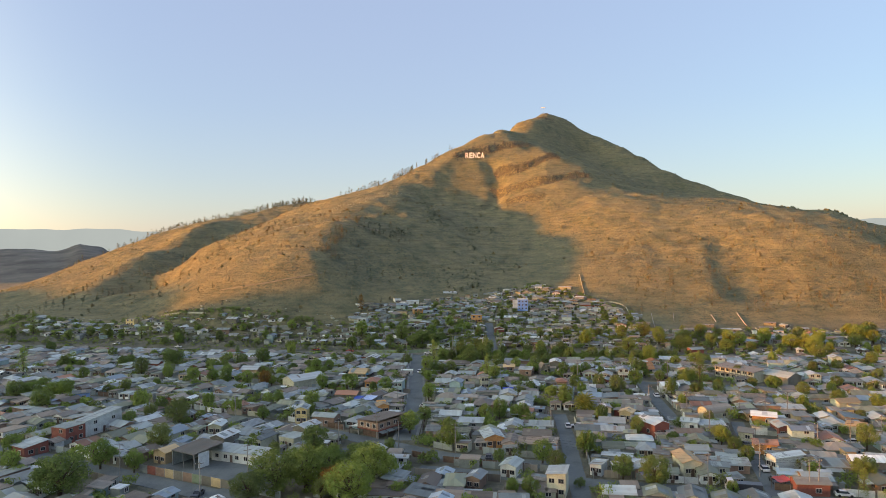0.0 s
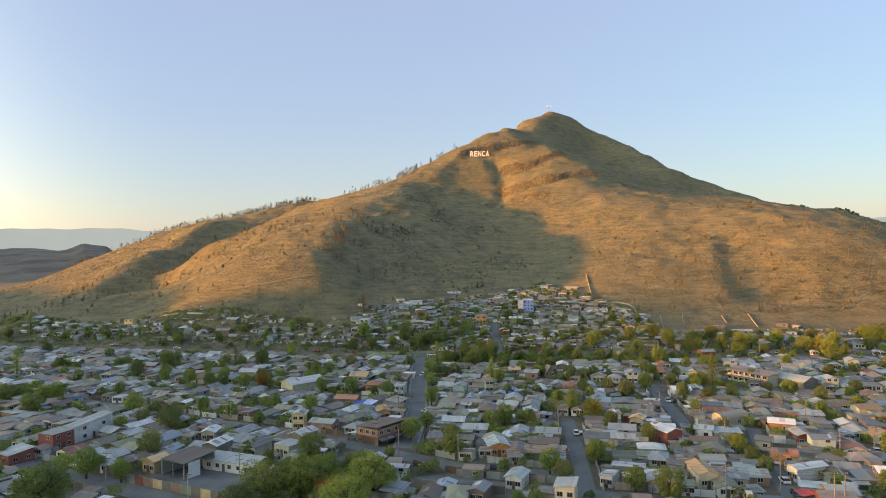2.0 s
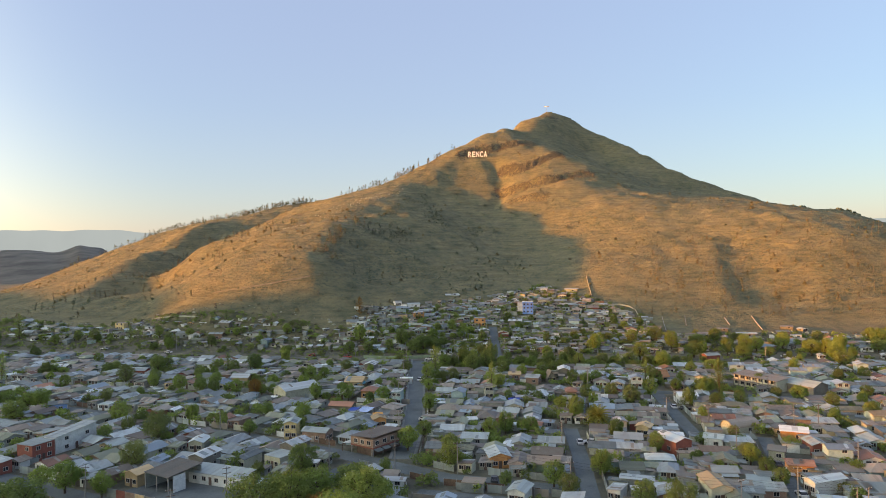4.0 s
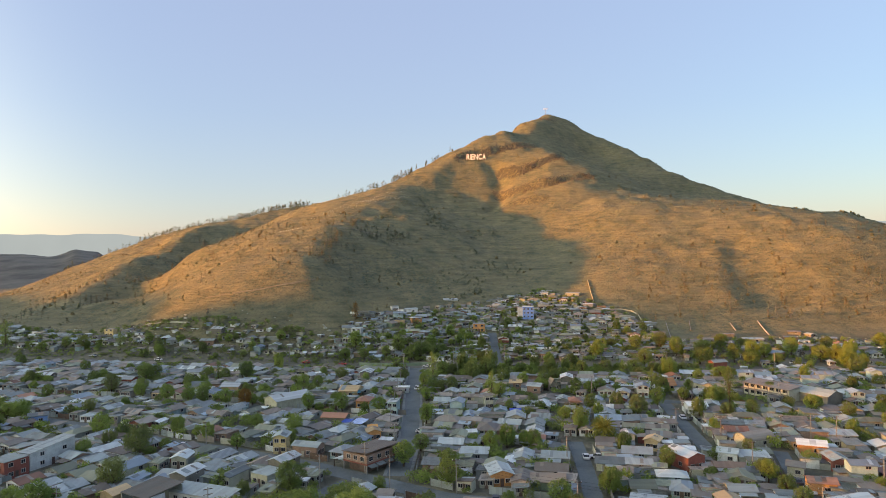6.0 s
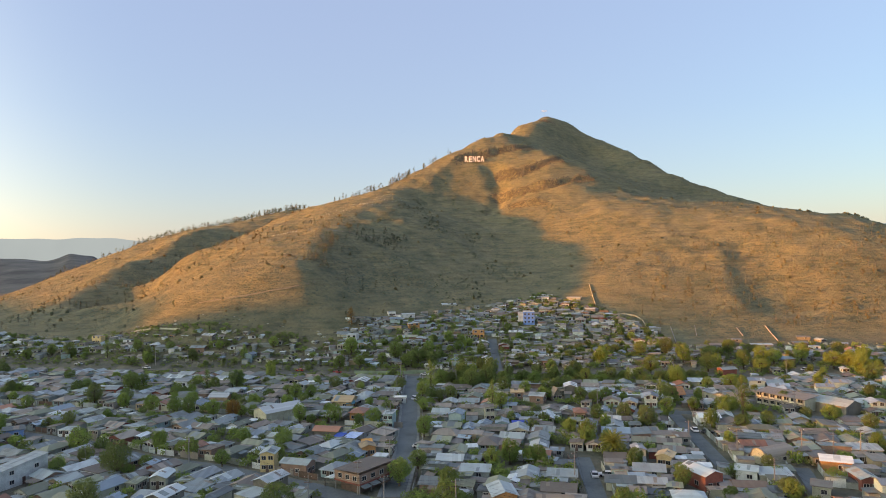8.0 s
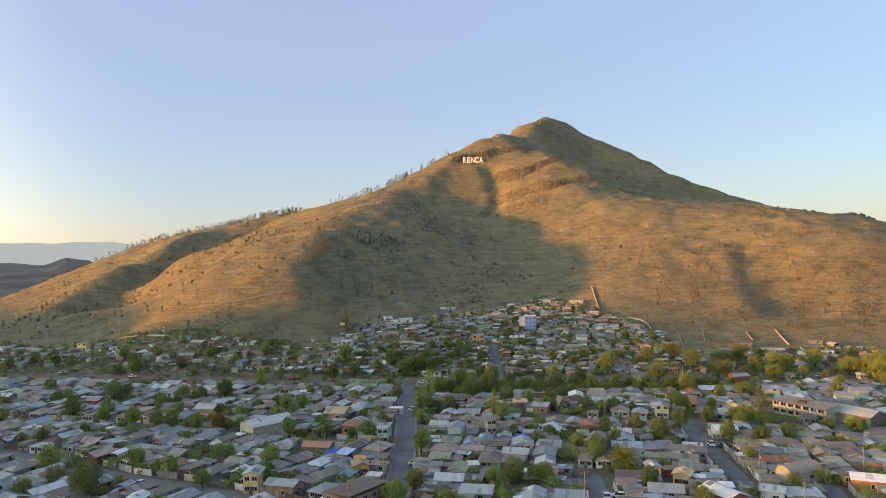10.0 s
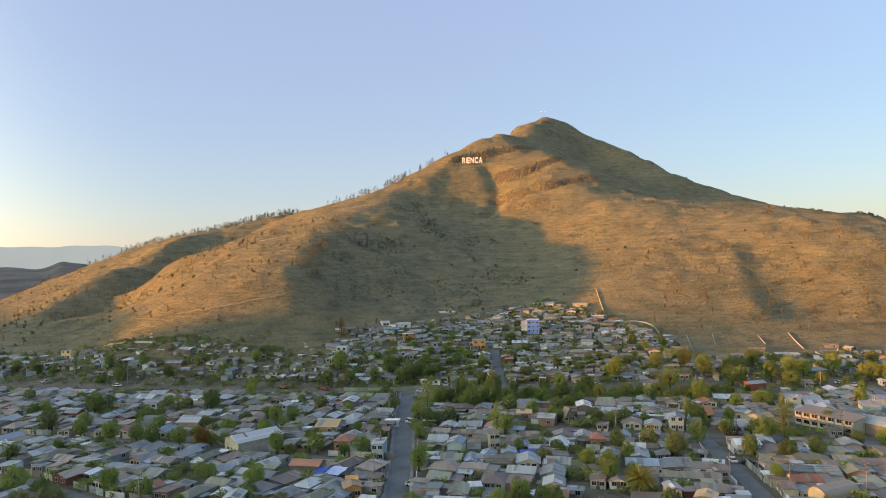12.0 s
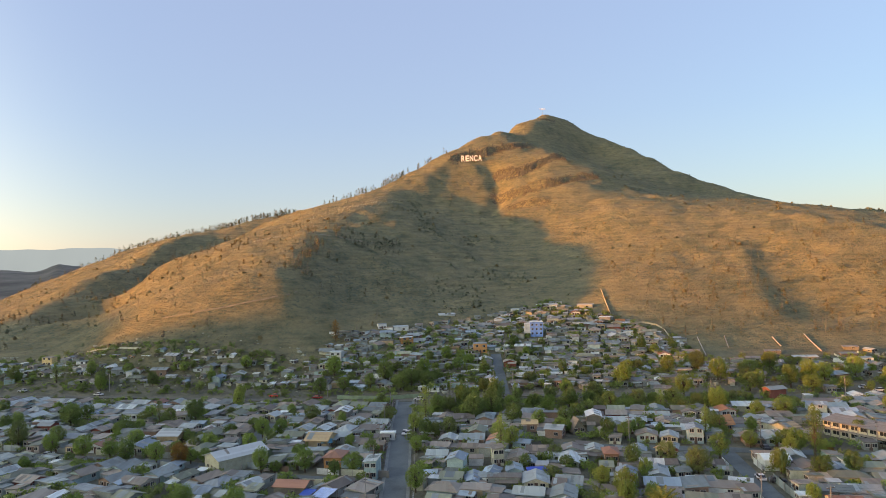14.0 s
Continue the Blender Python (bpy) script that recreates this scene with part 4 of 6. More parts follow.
def tarp_shelter(x, y, rz, w, d, h, tint, word):
    """A sagging sheet tied over four poles, with hems that hang a little."""
    ob = root("tarp_shelter", x, y, 0, rz)
    r = random.Random(int(abs(x) * 10))
    n, top = 8, []
    for j in range(n + 1):
        for i in range(n + 1):
            u, v = i / n, j / n
            sag = 0.35 * math.sin(math.pi * u) * math.sin(math.pi * v) + 0.05 * math.sin(9 * u + 2) * math.sin(7 * v)
            top.append(((u - 0.5) * w, (v - 0.5) * d, h + 0.5 * v - sag + r.uniform(-0.02, 0.02)))
    q = (n + 1) ** 2
    faces = []
    for j in range(n):
        for i in range(n):
            a = j * (n + 1) + i
            c = (a, a + 1, a + n + 2, a + n + 1)
            faces += [c, tuple(k + q for k in reversed(c))]
    mat = surface(word + " tarpaulin", tint, 0.5, 0, 0.2, 1.2, 9.0, 0.0)
    part("sheet", Geo().add(top + [(a, b, c - 0.03) for a, b, c in top], faces).mesh("sheet", mat), ob, word + " plastic sheet")
    for sx in (-0.48, 0.48):
        for sy in (-0.48, 0.48):
            part("pole", Geo().rod((sx * w, sy * d, -0.1), (sx * w, sy * d, h + 0.5 * (sy + 0.5) + 0.04), 0.05, 0.04, 6).mesh("pole", MAT_WOOD), ob)
    tagged(ob, word + " tarpaulin stretched over poles in a yard", "shelter")
    TAKEN.append((x, y, max(w, d) * 0.42))


tarp_shelter(-35.6, 254.5, -20, 4.6, 5.6, 2.3, (0.4, 0.5, 0.72), "pale blue")
tarp_shelter(-40.2, 255.2, -20, 3.2, 4.6, 2.1, (0.05, 0.1, 0.42), "deep blue")
tarp_shelter(-30.4, 248.6, 10, 3.6, 3.4, 2.0, (0.62, 0.33, 0.07), "orange")
tarp_shelter(-44.6, 304.0, 12, 3.6, 3.6, 2.2, (0.1, 0.28, 0.38), "teal")
tarp_shelter(19.3, 268.7, 4, 5.6, 2.8, 2.3, (0.05, 0.09, 0.45), "deep blue")
tarp_shelter(46.2, 165.5, 15, 3.4, 2.6, 2.2, (0.12, 0.12, 0.4), "violet")
tarp_shelter(77.7, 161.7, 20, 4.0, 2.8, 2.2, (0.5, 0.07, 0.05), "red")

RNG = random.Random(11)
PROTO = []
for i in range(44):
    wall = RNG.choice(("cream", "white", "grey", "grey", "cream", "white", "grey", "white", "cream", "grey", "grey", "blue", "green", "pink", "brown", "white", "grey", "cream", "brick", "teal", "red" if i % 3 == 0 else "white", "ochre" if i % 2 else "grey"))
    roof = RNG.choice(("grey", "grey", "pale grey", "brown", "dark grey", "rusty", "brown", "pale grey", "rusty", "white", "bluish", "grey", "olive", "terracotta", "rusty", "ochre" if i % 4 == 0 else "brown", "red" if i % 5 == 0 else "dark grey"))
    style = RNG.choice(("gable", "gable", "shed", "gable", "gable", "shed", "hip" if i % 2 else "shed", "flat" if i % 3 == 0 else "gable"))
    h = RNG.uniform(4.3, 4.7) if i % 22 == 4 else RNG.uniform(2.05, 2.45)
    PROTO.append(build_house(RNG.uniform(4.4, 6.4), RNG.uniform(5.4, 8.6), h, style, wall, roof, RNG, windows=True))
SMALL = []
for i in range(22):
    wall = RNG.choice(("cream", "white", "grey", "grey", "brick" if i % 3 == 0 else "grey", "white", "grey", "brown", "teal"))
    roof = RNG.choice(("grey", "pale grey", "rusty", "dark grey", "brown", "white", "olive", "bluish", "rusty"))
    SMALL.append(build_house(RNG.uniform(2.6, 4.6), RNG.uniform(3.0, 5.8), RNG.uniform(1.9, 2.5), RNG.choice(("gable", "shed", "shed", "flat")), wall, roof, RNG, annex=i % 3 == 0, windows=True))
PLACED = []                     # (proto, pose) of every house, before the far ones are joined


def put_house(proto, x, y, rz):
    z = min(ground_at(x + dx, y + dy) for dx in (-3, 3) for dy in (-3, 3)) if y > 360 else 0.0
    PLACED.append((proto, pose(x, y, z, 0, 0, rz)))


def turned(x, y, ang, r):
    """A right-angled turn that keeps the lean-to away from the street."""
    opts = [0, 90, 180, 270]
    r.shuffle(opts)
    if road_gap(x, y) > 11:
        return ang + opts[0]
    return ang + max(opts, key=lambda o: road_gap(x - math.sin(radians(ang + o)) * 7, y + math.cos(radians(ang + o)) * 7))


def fill_town():
    r = random.Random(5)
    for region, ang in (("south_west", -25.0), ("rest", -11.0)):
        c, s = math.cos(radians(ang)), math.sin(radians(ang))
        for j in range(-13, 53):
            for i in range(-52, 52):
                u, v = i * 7.7 + r.uniform(-1.0, 1.0), j * 9.3 + r.uniform(-1.0, 1.0)
                x, y = u * c - v * s - 60, u * s + v * c + 60
                sw = x < -22 and y < 272 - 0.23 * (x + 22)
                if sw != (region == "south_west"):
                    continue
                edge = 378 - 0.2 * min(x + 20, 0)
                if y < 118 or abs(x) > 30 + y * 0.72 or y > edge - (22 if x < -30 else 14):
                    continue
                if -28 < x < 130 and y > 342:
                    continue
                if road_gap(x, y) < 4.3 or not free(x, y, 3.0):
                    continue
                if r.random() < 0.15:
                    YARDS.append((x, y))
                    TAKEN.append((x, y, 2.6))
                    continue
                put_house(r.choice(PROTO), x, y, turned(x, y, ang, r) + r.gauss(0, 4.0))
                TAKEN.append((x, y, 3.2))
    # sheds in the yards between
    for _ in range(5200):
        x, y = r.uniform(-300, 300), r.uniform(120, 372)
        edge = 378 - 0.2 * min(x + 20, 0)
        if abs(x) > 30 + y * 0.72 or y > edge - (22 if x < -30 else 10) or (-28 < x < 130 and y > 342) or road_gap(x, y) < 2.8 or not free(x, y, 1.3):
            continue
        put_house(r.choice(SMALL), x, y, turned(x, y, -11, r) + r.gauss(0, 6))
        TAKEN.append((x, y, 1.9))


def fill_slope():
    """The loose settlement above the avenue."""
    r = random.Random(8)
    for _ in range(9000):
        x, y = r.uniform(-300, 260), r.uniform(372, 545)
        edge = 378 - 0.2 * min(x + 20, 0)
        top = edge + 34 if x < -70 else (edge + 72 + (x + 70) * 0.68 if x < 60 else (545 - (x - 60) * 1.6 if x < 118 else edge + 40))
        if y < edge + 9 or y > top:
            continue
        if road_gap(x, y) < 2.8 or not free(x, y, 2.0):
            continue
        if (x > 118 or x < -70) and r.random() < 0.45:
            continue
        put_house(r.choice(SMALL if r.random() < 0.8 else PROTO), x, y, r.choice((0, 90, 180, 270)) + r.gauss(-8, 10))
        TAKEN.append((x, y, 2.5))


def settle_houses(most=300):
    """The nearest become things, the rest one joined sheet of roofs and walls."""
    order = sorted(PLACED, key=lambda q: (q[1].translation - Vector((0, 80, 0))).length)
    used = set()
    bins = {}
    for n, (proto, m) in enumerate(order):
        if n < most:
            if proto.name in used:
                copy_thing(proto, m)
            else:
                used.add(proto.name)
                proto.matrix_basis = m
            continue
        for o in proto.children_recursive:
            mm = m @ (o.matrix_basis if o.parent == proto else o.parent.matrix_basis @ o.matrix_basis)
            mat = FAR_OF.get(o.data.materials[0].name, o.data.materials[0])
            g = bins.setdefault(mat.name, (mat, Geo()))[1]
            g.add([mm @ v.co for v in o.data.vertices], [tuple(p.vertices) for p in o.data.polygons])
    v, f, mi, mats = [], [], [], []
    for mat, g in bins.values():
        o = len(v)
        v += g.v
        f += [tuple(i + o for i in q) for q in g.f]
        mi += [len(mats)] * len(g.f)
        mats.append(mat)
    me = mesh_of("far_houses", v, f)
    for mat in mats:
        me.materials.append(mat)
    me.polygons.foreach_set("material_index", mi)
    tagged(new("far_houses", me), "packed small houses with grey and rusty sheet roofs", "houses", kind="stuff")
    for proto in PROTO + SMALL:
        if proto.name not in used:
            for o in list(proto.children_recursive) + [proto]:
                bpy.data.objects.remove(o)


# ---- trees ----
def leaf_cloud(g, centre, radii, n, size, rng, droop=0.0):
    for _ in range(n):
        d = Vector((rng.gauss(0, 1), rng.gauss(0, 1), rng.gauss(0, 1))).normalized()
        k = rng.uniform(0.62, 1.06)
        p = Vector(centre) + Vector((d.x * radii[0], d.y * radii[1], d.z * radii[2])) * k
        nrm = (d + Vector((rng.gauss(0, 0.32), rng.gauss(0, 0.32), rng.gauss(0, 0.32)))).normalized()
        a = nrm.orthogonal().normalized()
        a = (a * math.cos(rng.uniform(0, 6)) + nrm.cross(a) * math.sin(rng.uniform(0, 6))).normalized()
        b = nrm.cross(a)
        s = size * rng.uniform(0.6, 1.3)
        a, b = a * s, b * s * rng.uniform(0.5, 0.9)
        dn = Vector((0, 0, -s * droop))
        g.add([p - a, p + b * 0.7 + nrm * s * 0.15, p + a + dn, p - b * 0.7 + nrm * s * 0.1], [(0, 1, 2, 3)])


def build_tree(kind, rng, fine=True):
    """Unit tree about 1 across, scaled when placed: round, tall, willow or bush."""
    tall = {"round": 1.08, "tall": 1.7, "willow": 1.15, "bush": 0.72}[kind]
    ob = root("tree", 0, 0, 0)
    g, crown = Geo(), Geo()
    top = tall * 0.6
    lean = Vector((rng.uniform(-0.05, 0.05), rng.uniform(-0.05, 0.05), 0))
    mid = lean * 0.5 + Vector((0, 0, top * 0.5))
    g.rod((0, 0, -0.08), mid, 0.045, 0.034)
    g.rod(mid, lean + Vector((0, 0, top)), 0.034, 0.012)
    nb = {"round": 24, "tall": 14, "willow": 18, "bush": 14}[kind]
    for i in range(nb):
        a = 2.4 * i + rng.uniform(-0.4, 0.4)
        f = (i + 0.5) / nb
        if kind == "tall":
            rr = 0.3 * math.sin(math.pi * (0.2 + 0.75 * f)) + 0.05
            c = Vector((math.cos(a) * rr * 0.6, math.sin(a) * rr * 0.6, tall * (0.14 + 0.8 * f)))
            rad = (rr * 0.85, rr * 0.85, tall * 0.12)
        else:
            zz = 1 - 2 * f
            rr = math.sqrt(max(0.0, 1 - zz * zz)) * rng.uniform(0.26, 0.42)
            c = Vector((math.cos(a) * rr, math.sin(a) * rr, tall * (0.5 + 0.27 * zz)))
            q = rng.uniform(0.11, 0.2)
            rad = (q, q, q * (0.9 if kind != "willow" else 1.4))
        g.rod(Vector((0, 0, min(top * 0.5, c.z * 0.55))), c, 0.016, 0.005, 4)
        leaf_cloud(crown, c, rad, (260 if fine else 120), (0.022 if fine else 0.031) * (1.0 if kind != "willow" else 1.35), rng, 0.0 if kind != "willow" else 1.2)
    part("trunk", g.mesh("trunk", MAT_BARK), ob, "brown trunk and limbs")
    return ob, crown


TREES = {}


def plant(kind, leaf, x, y, width, z=None, rz=None, group="trees of the town", label=""):
    rng = random.Random(int(x * 7 + y * 13) & 0xFFFF)
    k = (kind, leaf, rng.randrange(3), width > 7.5)
    sc = width * (1.0 if kind != "tall" else 1.1)
    z = ground_at(x, y) if z is None else z
    m = pose(x, y, z, 0, 0, rng.uniform(0, 360))
    if k not in TREES:
        ob, crown = build_tree(kind, random.Random(hash_of(k)), k[3])
        part("crown", crown.mesh("crown", MAT_LEAF[leaf]), ob)
        tone = ("dark green", "fresh green", "yellow-green", "dull olive", "rust-brown")[leaf]
        tagged(ob, label or f"{tone} {'weeping' if kind == 'willow' else 'slender' if kind == 'tall' else 'bushy'} tree standing among houses", "tree", group)
        TREES[k] = ob
    else:
        ob = copy_thing(TREES[k], m)
    ob.matrix_basis = m @ Matrix.Diagonal((sc, sc, sc * (rng.uniform(1.0, 1.38) if width < 9 else rng.uniform(0.75, 0.92)), 1))
    return ob


def hash_of(k):
    return sum(ord(c) for c in k[0]) * 31 + k[1] * 7 + k[2] * 101

TREES_A = [(-26, 151, 10.5, 1), (-51, 154, 8.1, 3), (94, 156, 2.7, 2), (-98, 157, 12.4, 0), (16, 157, 4.1, 0), (64, 157, 2.7, 1), (-32, 158, 5.5, 4), (-46, 160, 11.1, 0), (47, 161, 6.9, 0), (-39, 162, 11.3, 2), (29, 163, 2.8, 0), (100, 166, 5.6, 0), (-23, 167, 10.8, 2), (41, 169, 5.1, 0), (-35, 170, 8.8, 1), (-123, 176, 4.6, 1), (-89, 176, 4.6, 1), (-27, 176, 9.1, 0), (-100, 179, 6.2, 1), (77, 180, 3.8, 0), (10, 181, 3.1, 0), (-108, 182, 5.6, 1), (22, 182, 7.0, 1), (-100, 185, 4.0, 1)]
TREES_B = [(77, 188, 4.0, 0), (-43, 191, 8.2, 0), (36, 191, 4.9, 0), (116, 192, 6.5, 0), (-135, 194, 5.1, 1), (-4, 196, 7.6, 2), (-91, 197, 7.7, 3), (77, 198, 4.2, 2), (63, 199, 3.4, 0), (-17, 213, 7.3, 1), (-96, 222, 8.6, 3), (-114, 224, 4.3, 1), (8, 226, 4.8, 1), (-13, 227, 5.8, 0), (21, 229, 4.0, 1), (13, 230, 6.2, 1), (-70, 231, 4.0, 1), (147, 238, 6.0, 1), (125, 271, 6.0, 1), (136, 243, 5.1, 0), (-121, 247, 7.5, 1), (-56, 247, 5.3, 1), (-161, 250, 9.7, 0), (39, 251, 5.3, 2)]
TREES_C = [(-71, 254, 4.4, 1), (131, 258, 4.6, 0), (35, 260, 4.4, 2), (-13, 260, 4.7, 1), (92, 262, 5.8, 0), (42, 264, 3.0, 4), (101, 264, 4.4, 0), (62, 267, 7.5, 3), (-183, 268, 9.3, 0), (-28, 268, 3.8, 0), (-163, 269, 8.1, 1), (-169, 270, 9.3, 1), (0, 270, 3.8, 1), (-179, 273, 9.5, 1), (28, 273, 3.7, 0), (35, 274, 2.8, 1), (-37, 276, 3.2, 0), (17, 276, 3.2, 0), (47, 276, 4.7, 0), (57, 277, 5.6, 3), (-32, 278, 6.4, 1), (-46, 279, 4.9, 1), (99, 279, 6.4, 0), (103, 279, 2.9, 4)]
TREES_D = [(-59, 280, 4.9, 1), (-55, 280, 3.3, 1), (73, 281, 6.5, 1), (39, 282, 2.5, 4), (96, 284, 6.6, 1), (-86, 288, 5.1, 4), (-79, 290, 3.4, 1), (96, 290, 5.1, 0), (-84, 291, 4.3, 1), (86, 291, 4.3, 1), (11, 291, 4.4, 1), (-95, 292, 6.1, 1), (-105, 293, 5.3, 0), (-15, 296, 3.9, 1), (122, 297, 4.4, 0), (-113, 299, 5.1, 1), (-122, 299, 5.4, 1), (15, 299, 5.0, 2), (-69, 301, 4.5, 1), (77, 303, 3.6, 1), (-37, 305, 3.3, 1), (52, 305, 4.6, 1), (-137, 307, 5.6, 1), (57, 308, 4.6, 1)]
TREES_E = [(-178, 309, 4.3, 0), (172, 309, 6.2, 0), (11, 310, 5.6, 1), (-111, 312, 5.4, 1), (-5, 314, 4.8, 3), (-94, 315, 3.8, 0), (-154, 316, 7.8, 3), (-141, 317, 4.9, 0), (-70, 319, 4.9, 1), (-215, 321, 5.0, 1), (-82, 322, 4.4, 0), (195, 322, 5.4, 0), (-17, 323, 5.0, 2), (36, 326, 5.0, 0), (-170, 326, 3.9, 3), (114, 328, 9.0, 1), (-61, 328, 3.9, 0), (18, 329, 6.7, 0), (-76, 329, 3.9, 0), (105, 330, 5.6, 1), (41, 331, 5.0, 0), (-124, 331, 5.7, 0), (-45, 335, 3.4, 1), (-14, 336, 5.2, 2)]
TREES_F = [(-205, 336, 4.6, 0), (4, 337, 8.4, 0), (-28, 338, 5.7, 3), (95, 339, 8.4, 5), (-115, 339, 4.1, 0), (180, 339, 8.5, 0), (-57, 340, 6.4, 3), (11, 341, 8.5, 0), (-152, 344, 8.7, 0), (56, 345, 5.4, 0), (-174, 346, 5.5, 1), (-104, 346, 7.7, 0), (-115, 348, 5.5, 0), (33, 348, 5.3, 1), (4, 349, 6.5, 0), (-10, 350, 6.5, 1), (-156, 352, 6.8, 1), (-68, 352, 3.4, 1), (69, 353, 6.7, 3), (184, 353, 8.9, 1), (105, 358, 9.0, 1), (-153, 358, 4.9, 0), (173, 361, 7.3, 0), (91, 366, 8.1, 0)]
TREES_G = [(-34, 368, 3.5, 3), (60, 368, 5.6, 1), (158, 368, 6.2, 0), (145, 369, 9.4, 6), (151, 369, 7.0, 1), (-196, 370, 5.7, 0), (-95, 371, 6.0, 2), (126, 372, 9.5, 0), (189, 372, 8.1, 6), (44, 373, 4.8, 2), (121, 373, 9.5, 0), (183, 375, 11.3, 6), (140, 377, 8.2, 0), (60, 381, 4.9, 2), (159, 386, 8.4, 1), (-100, 388, 6.0, 2), (154, 389, 8.5, 1), (94, 390, 10.1, 1), (-28, 390, 7.9, 0), (-64, 390, 7.3, 0), (237, 390, 7.8, 6), (115, 392, 8.9, 1), (-54, 392, 6.7, 0), (-16, 393, 9.3, 0)]
TREES_H = [(-23, 393, 8.7, 0), (-42, 394, 6.0, 0), (-246, 394, 5.4, 0), (131, 398, 10.0, 0), (96, 403, 7.5, 0), (143, 403, 8.1, 0), (-124, 403, 4.1, 0), (240, 404, 8.8, 1), (232, 406, 8.8, 6), (-18, 407, 7.6, 1), (-61, 408, 8.7, 1), (-121, 410, 4.2, 0), (-7, 413, 3.1, 6), (-2, 413, 5.6, 1), (-13, 415, 3.2, 6), (-138, 419, 4.3, 1), (-168, 423, 5.1, 0), (-205, 423, 5.8, 0), (-189, 427, 5.8, 0), (-257, 430, 5.2, 0), (-244, 434, 5.2, 0), (-299, 437, 6.8, 0), (-287, 441, 5.3, 0)]

# parked cars: x, y and paint
CARS = [(34.8, 218.9, 0), (37.9, 218.9, 0), (7.4, 186.4, 1), (-88.1, 233.4, 0), (83.6, 196.9, 1), (83.6, 190.4, 0), (79.2, 174.9, 0), (77.9, 165.9, 1), (129.7, 233.9, 0), (115.2, 198.4, 0), (89.7, 156.4, 0), (-64.7, 158.4, 1), (-13.9, 247.9, 0), (-20.4, 318.9, 0), (-52.0, 308.9, 0), (145.1, 273.4, 1), (79.7, 260.4, 1), (-116.4, 174.4, 1), (-19.4, 318.5, 0), (-18.8, 374.0, 0), (-136.5, 304.5, 0), (-102.9, 290.5, 0), (-114.0, 340.5, 0), (-79.3, 282.5, 1), (-68.7, 276.5, 0), (-70.0, 287.5, 0), (76.5, 263.0, 0), (155.8, 371.0, 0), (167.7, 371.5, 0), (170.1, 365.5, 0), (-172.9, 403.5, 0), (-84.9, 388.5, 2), (-64.1, 383.0, 2), (100.7, 419.5, 0), (89.7, 289.5, 1), (-217.5, 415.5, 0), (61.2, 378.5, 0)]
TAKEN += [(x, y, 2.0) for x, y, _ in CARS]

for row in (TREES_A, TREES_B, TREES_C, TREES_D, TREES_E, TREES_F, TREES_G, TREES_H):
    for x, y, w, k in row:
        if y > 352 and x > 50 and (x * 7 + y * 3) % 5 > 2 and k < 5:
            continue
        kind = {5: "willow"}.get(k, "bush" if w < 4.2 and (x + y) % 3 == 0 else "tall" if k < 3 and w < 6.5 and (x * 3 + y) % 6 == 0 else "round")
        plant(kind, {5: 1, 6: 2}.get(k, k), x, y, w * (1.2 if w < 5.5 or y < 180 else 1.0))
        TAKEN.append((x, y, min(2.6, w * 0.3)))
TAKEN.append((43.9, 237.9, 3.0))
plant("tall", 4, -67, 447, 5.6, label="slender rust-yellow tree standing alone below the slope")
TAKEN.append((-67, 447, 3.0))
fill_town()
fill_slope()
settle_houses(205)
for i, (x, y, w, k) in enumerate([(232, 396, 13.0, 1), (246, 410, 11.0, 3), (222, 382, 9.0, 0), (205, 388, 8.0, 1), (200, 402, 7.0, 3), (176, 392, 8.5, 1), (168, 402, 6.5, 0), (110, 404, 8.0, 3), (84, 398, 7.0, 0), (72, 388, 7.5, 1), (50, 390, 6.5, 0), (30, 392, 6.0, 3), (-8, 400, 8.0, 1), (-36, 402, 8.5, 0), (-50, 404, 6.5, 3),
                                 (0, 356, 7.5, 0), (22, 356, 8.0, 3), (42, 354, 7.0, 0), (64, 358, 8.0, 1), (82, 352, 7.0, 0), (-6, 364, 7.0, 3), (14, 366, 7.5, 0), (34, 364, 6.5, 1), (54, 364, 7.0, 3), (-180, 418, 6.0, 0), (-230, 428, 7.0, 3), (-110, 402, 6.5, 0), (-150, 410, 5.5, 3), (-80, 398, 7.0, 1)]):
    if road_gap(x, y) > 0.8 and (i < 6 or i % 2):
        plant("willow" if i % 6 == 3 else "round", k, x, y, w)
_rt = random.Random(77)
_n = 0
while _n < 175:
    x, y = _rt.uniform(-230, 230), _rt.uniform(150, 372)
    if abs(x) < 15 + y * 0.6 and road_gap(x, y) > 0.7 and free(x, y, -0.9):
        plant(_rt.choice(("round", "round", "bush", "willow")), _rt.choice((0, 1, 1, 1, 3)), x, y, _rt.uniform(3.2, 5.6), z=ground_at(x, y))
        TAKEN.append((x, y, 1.6))
        _n += 1


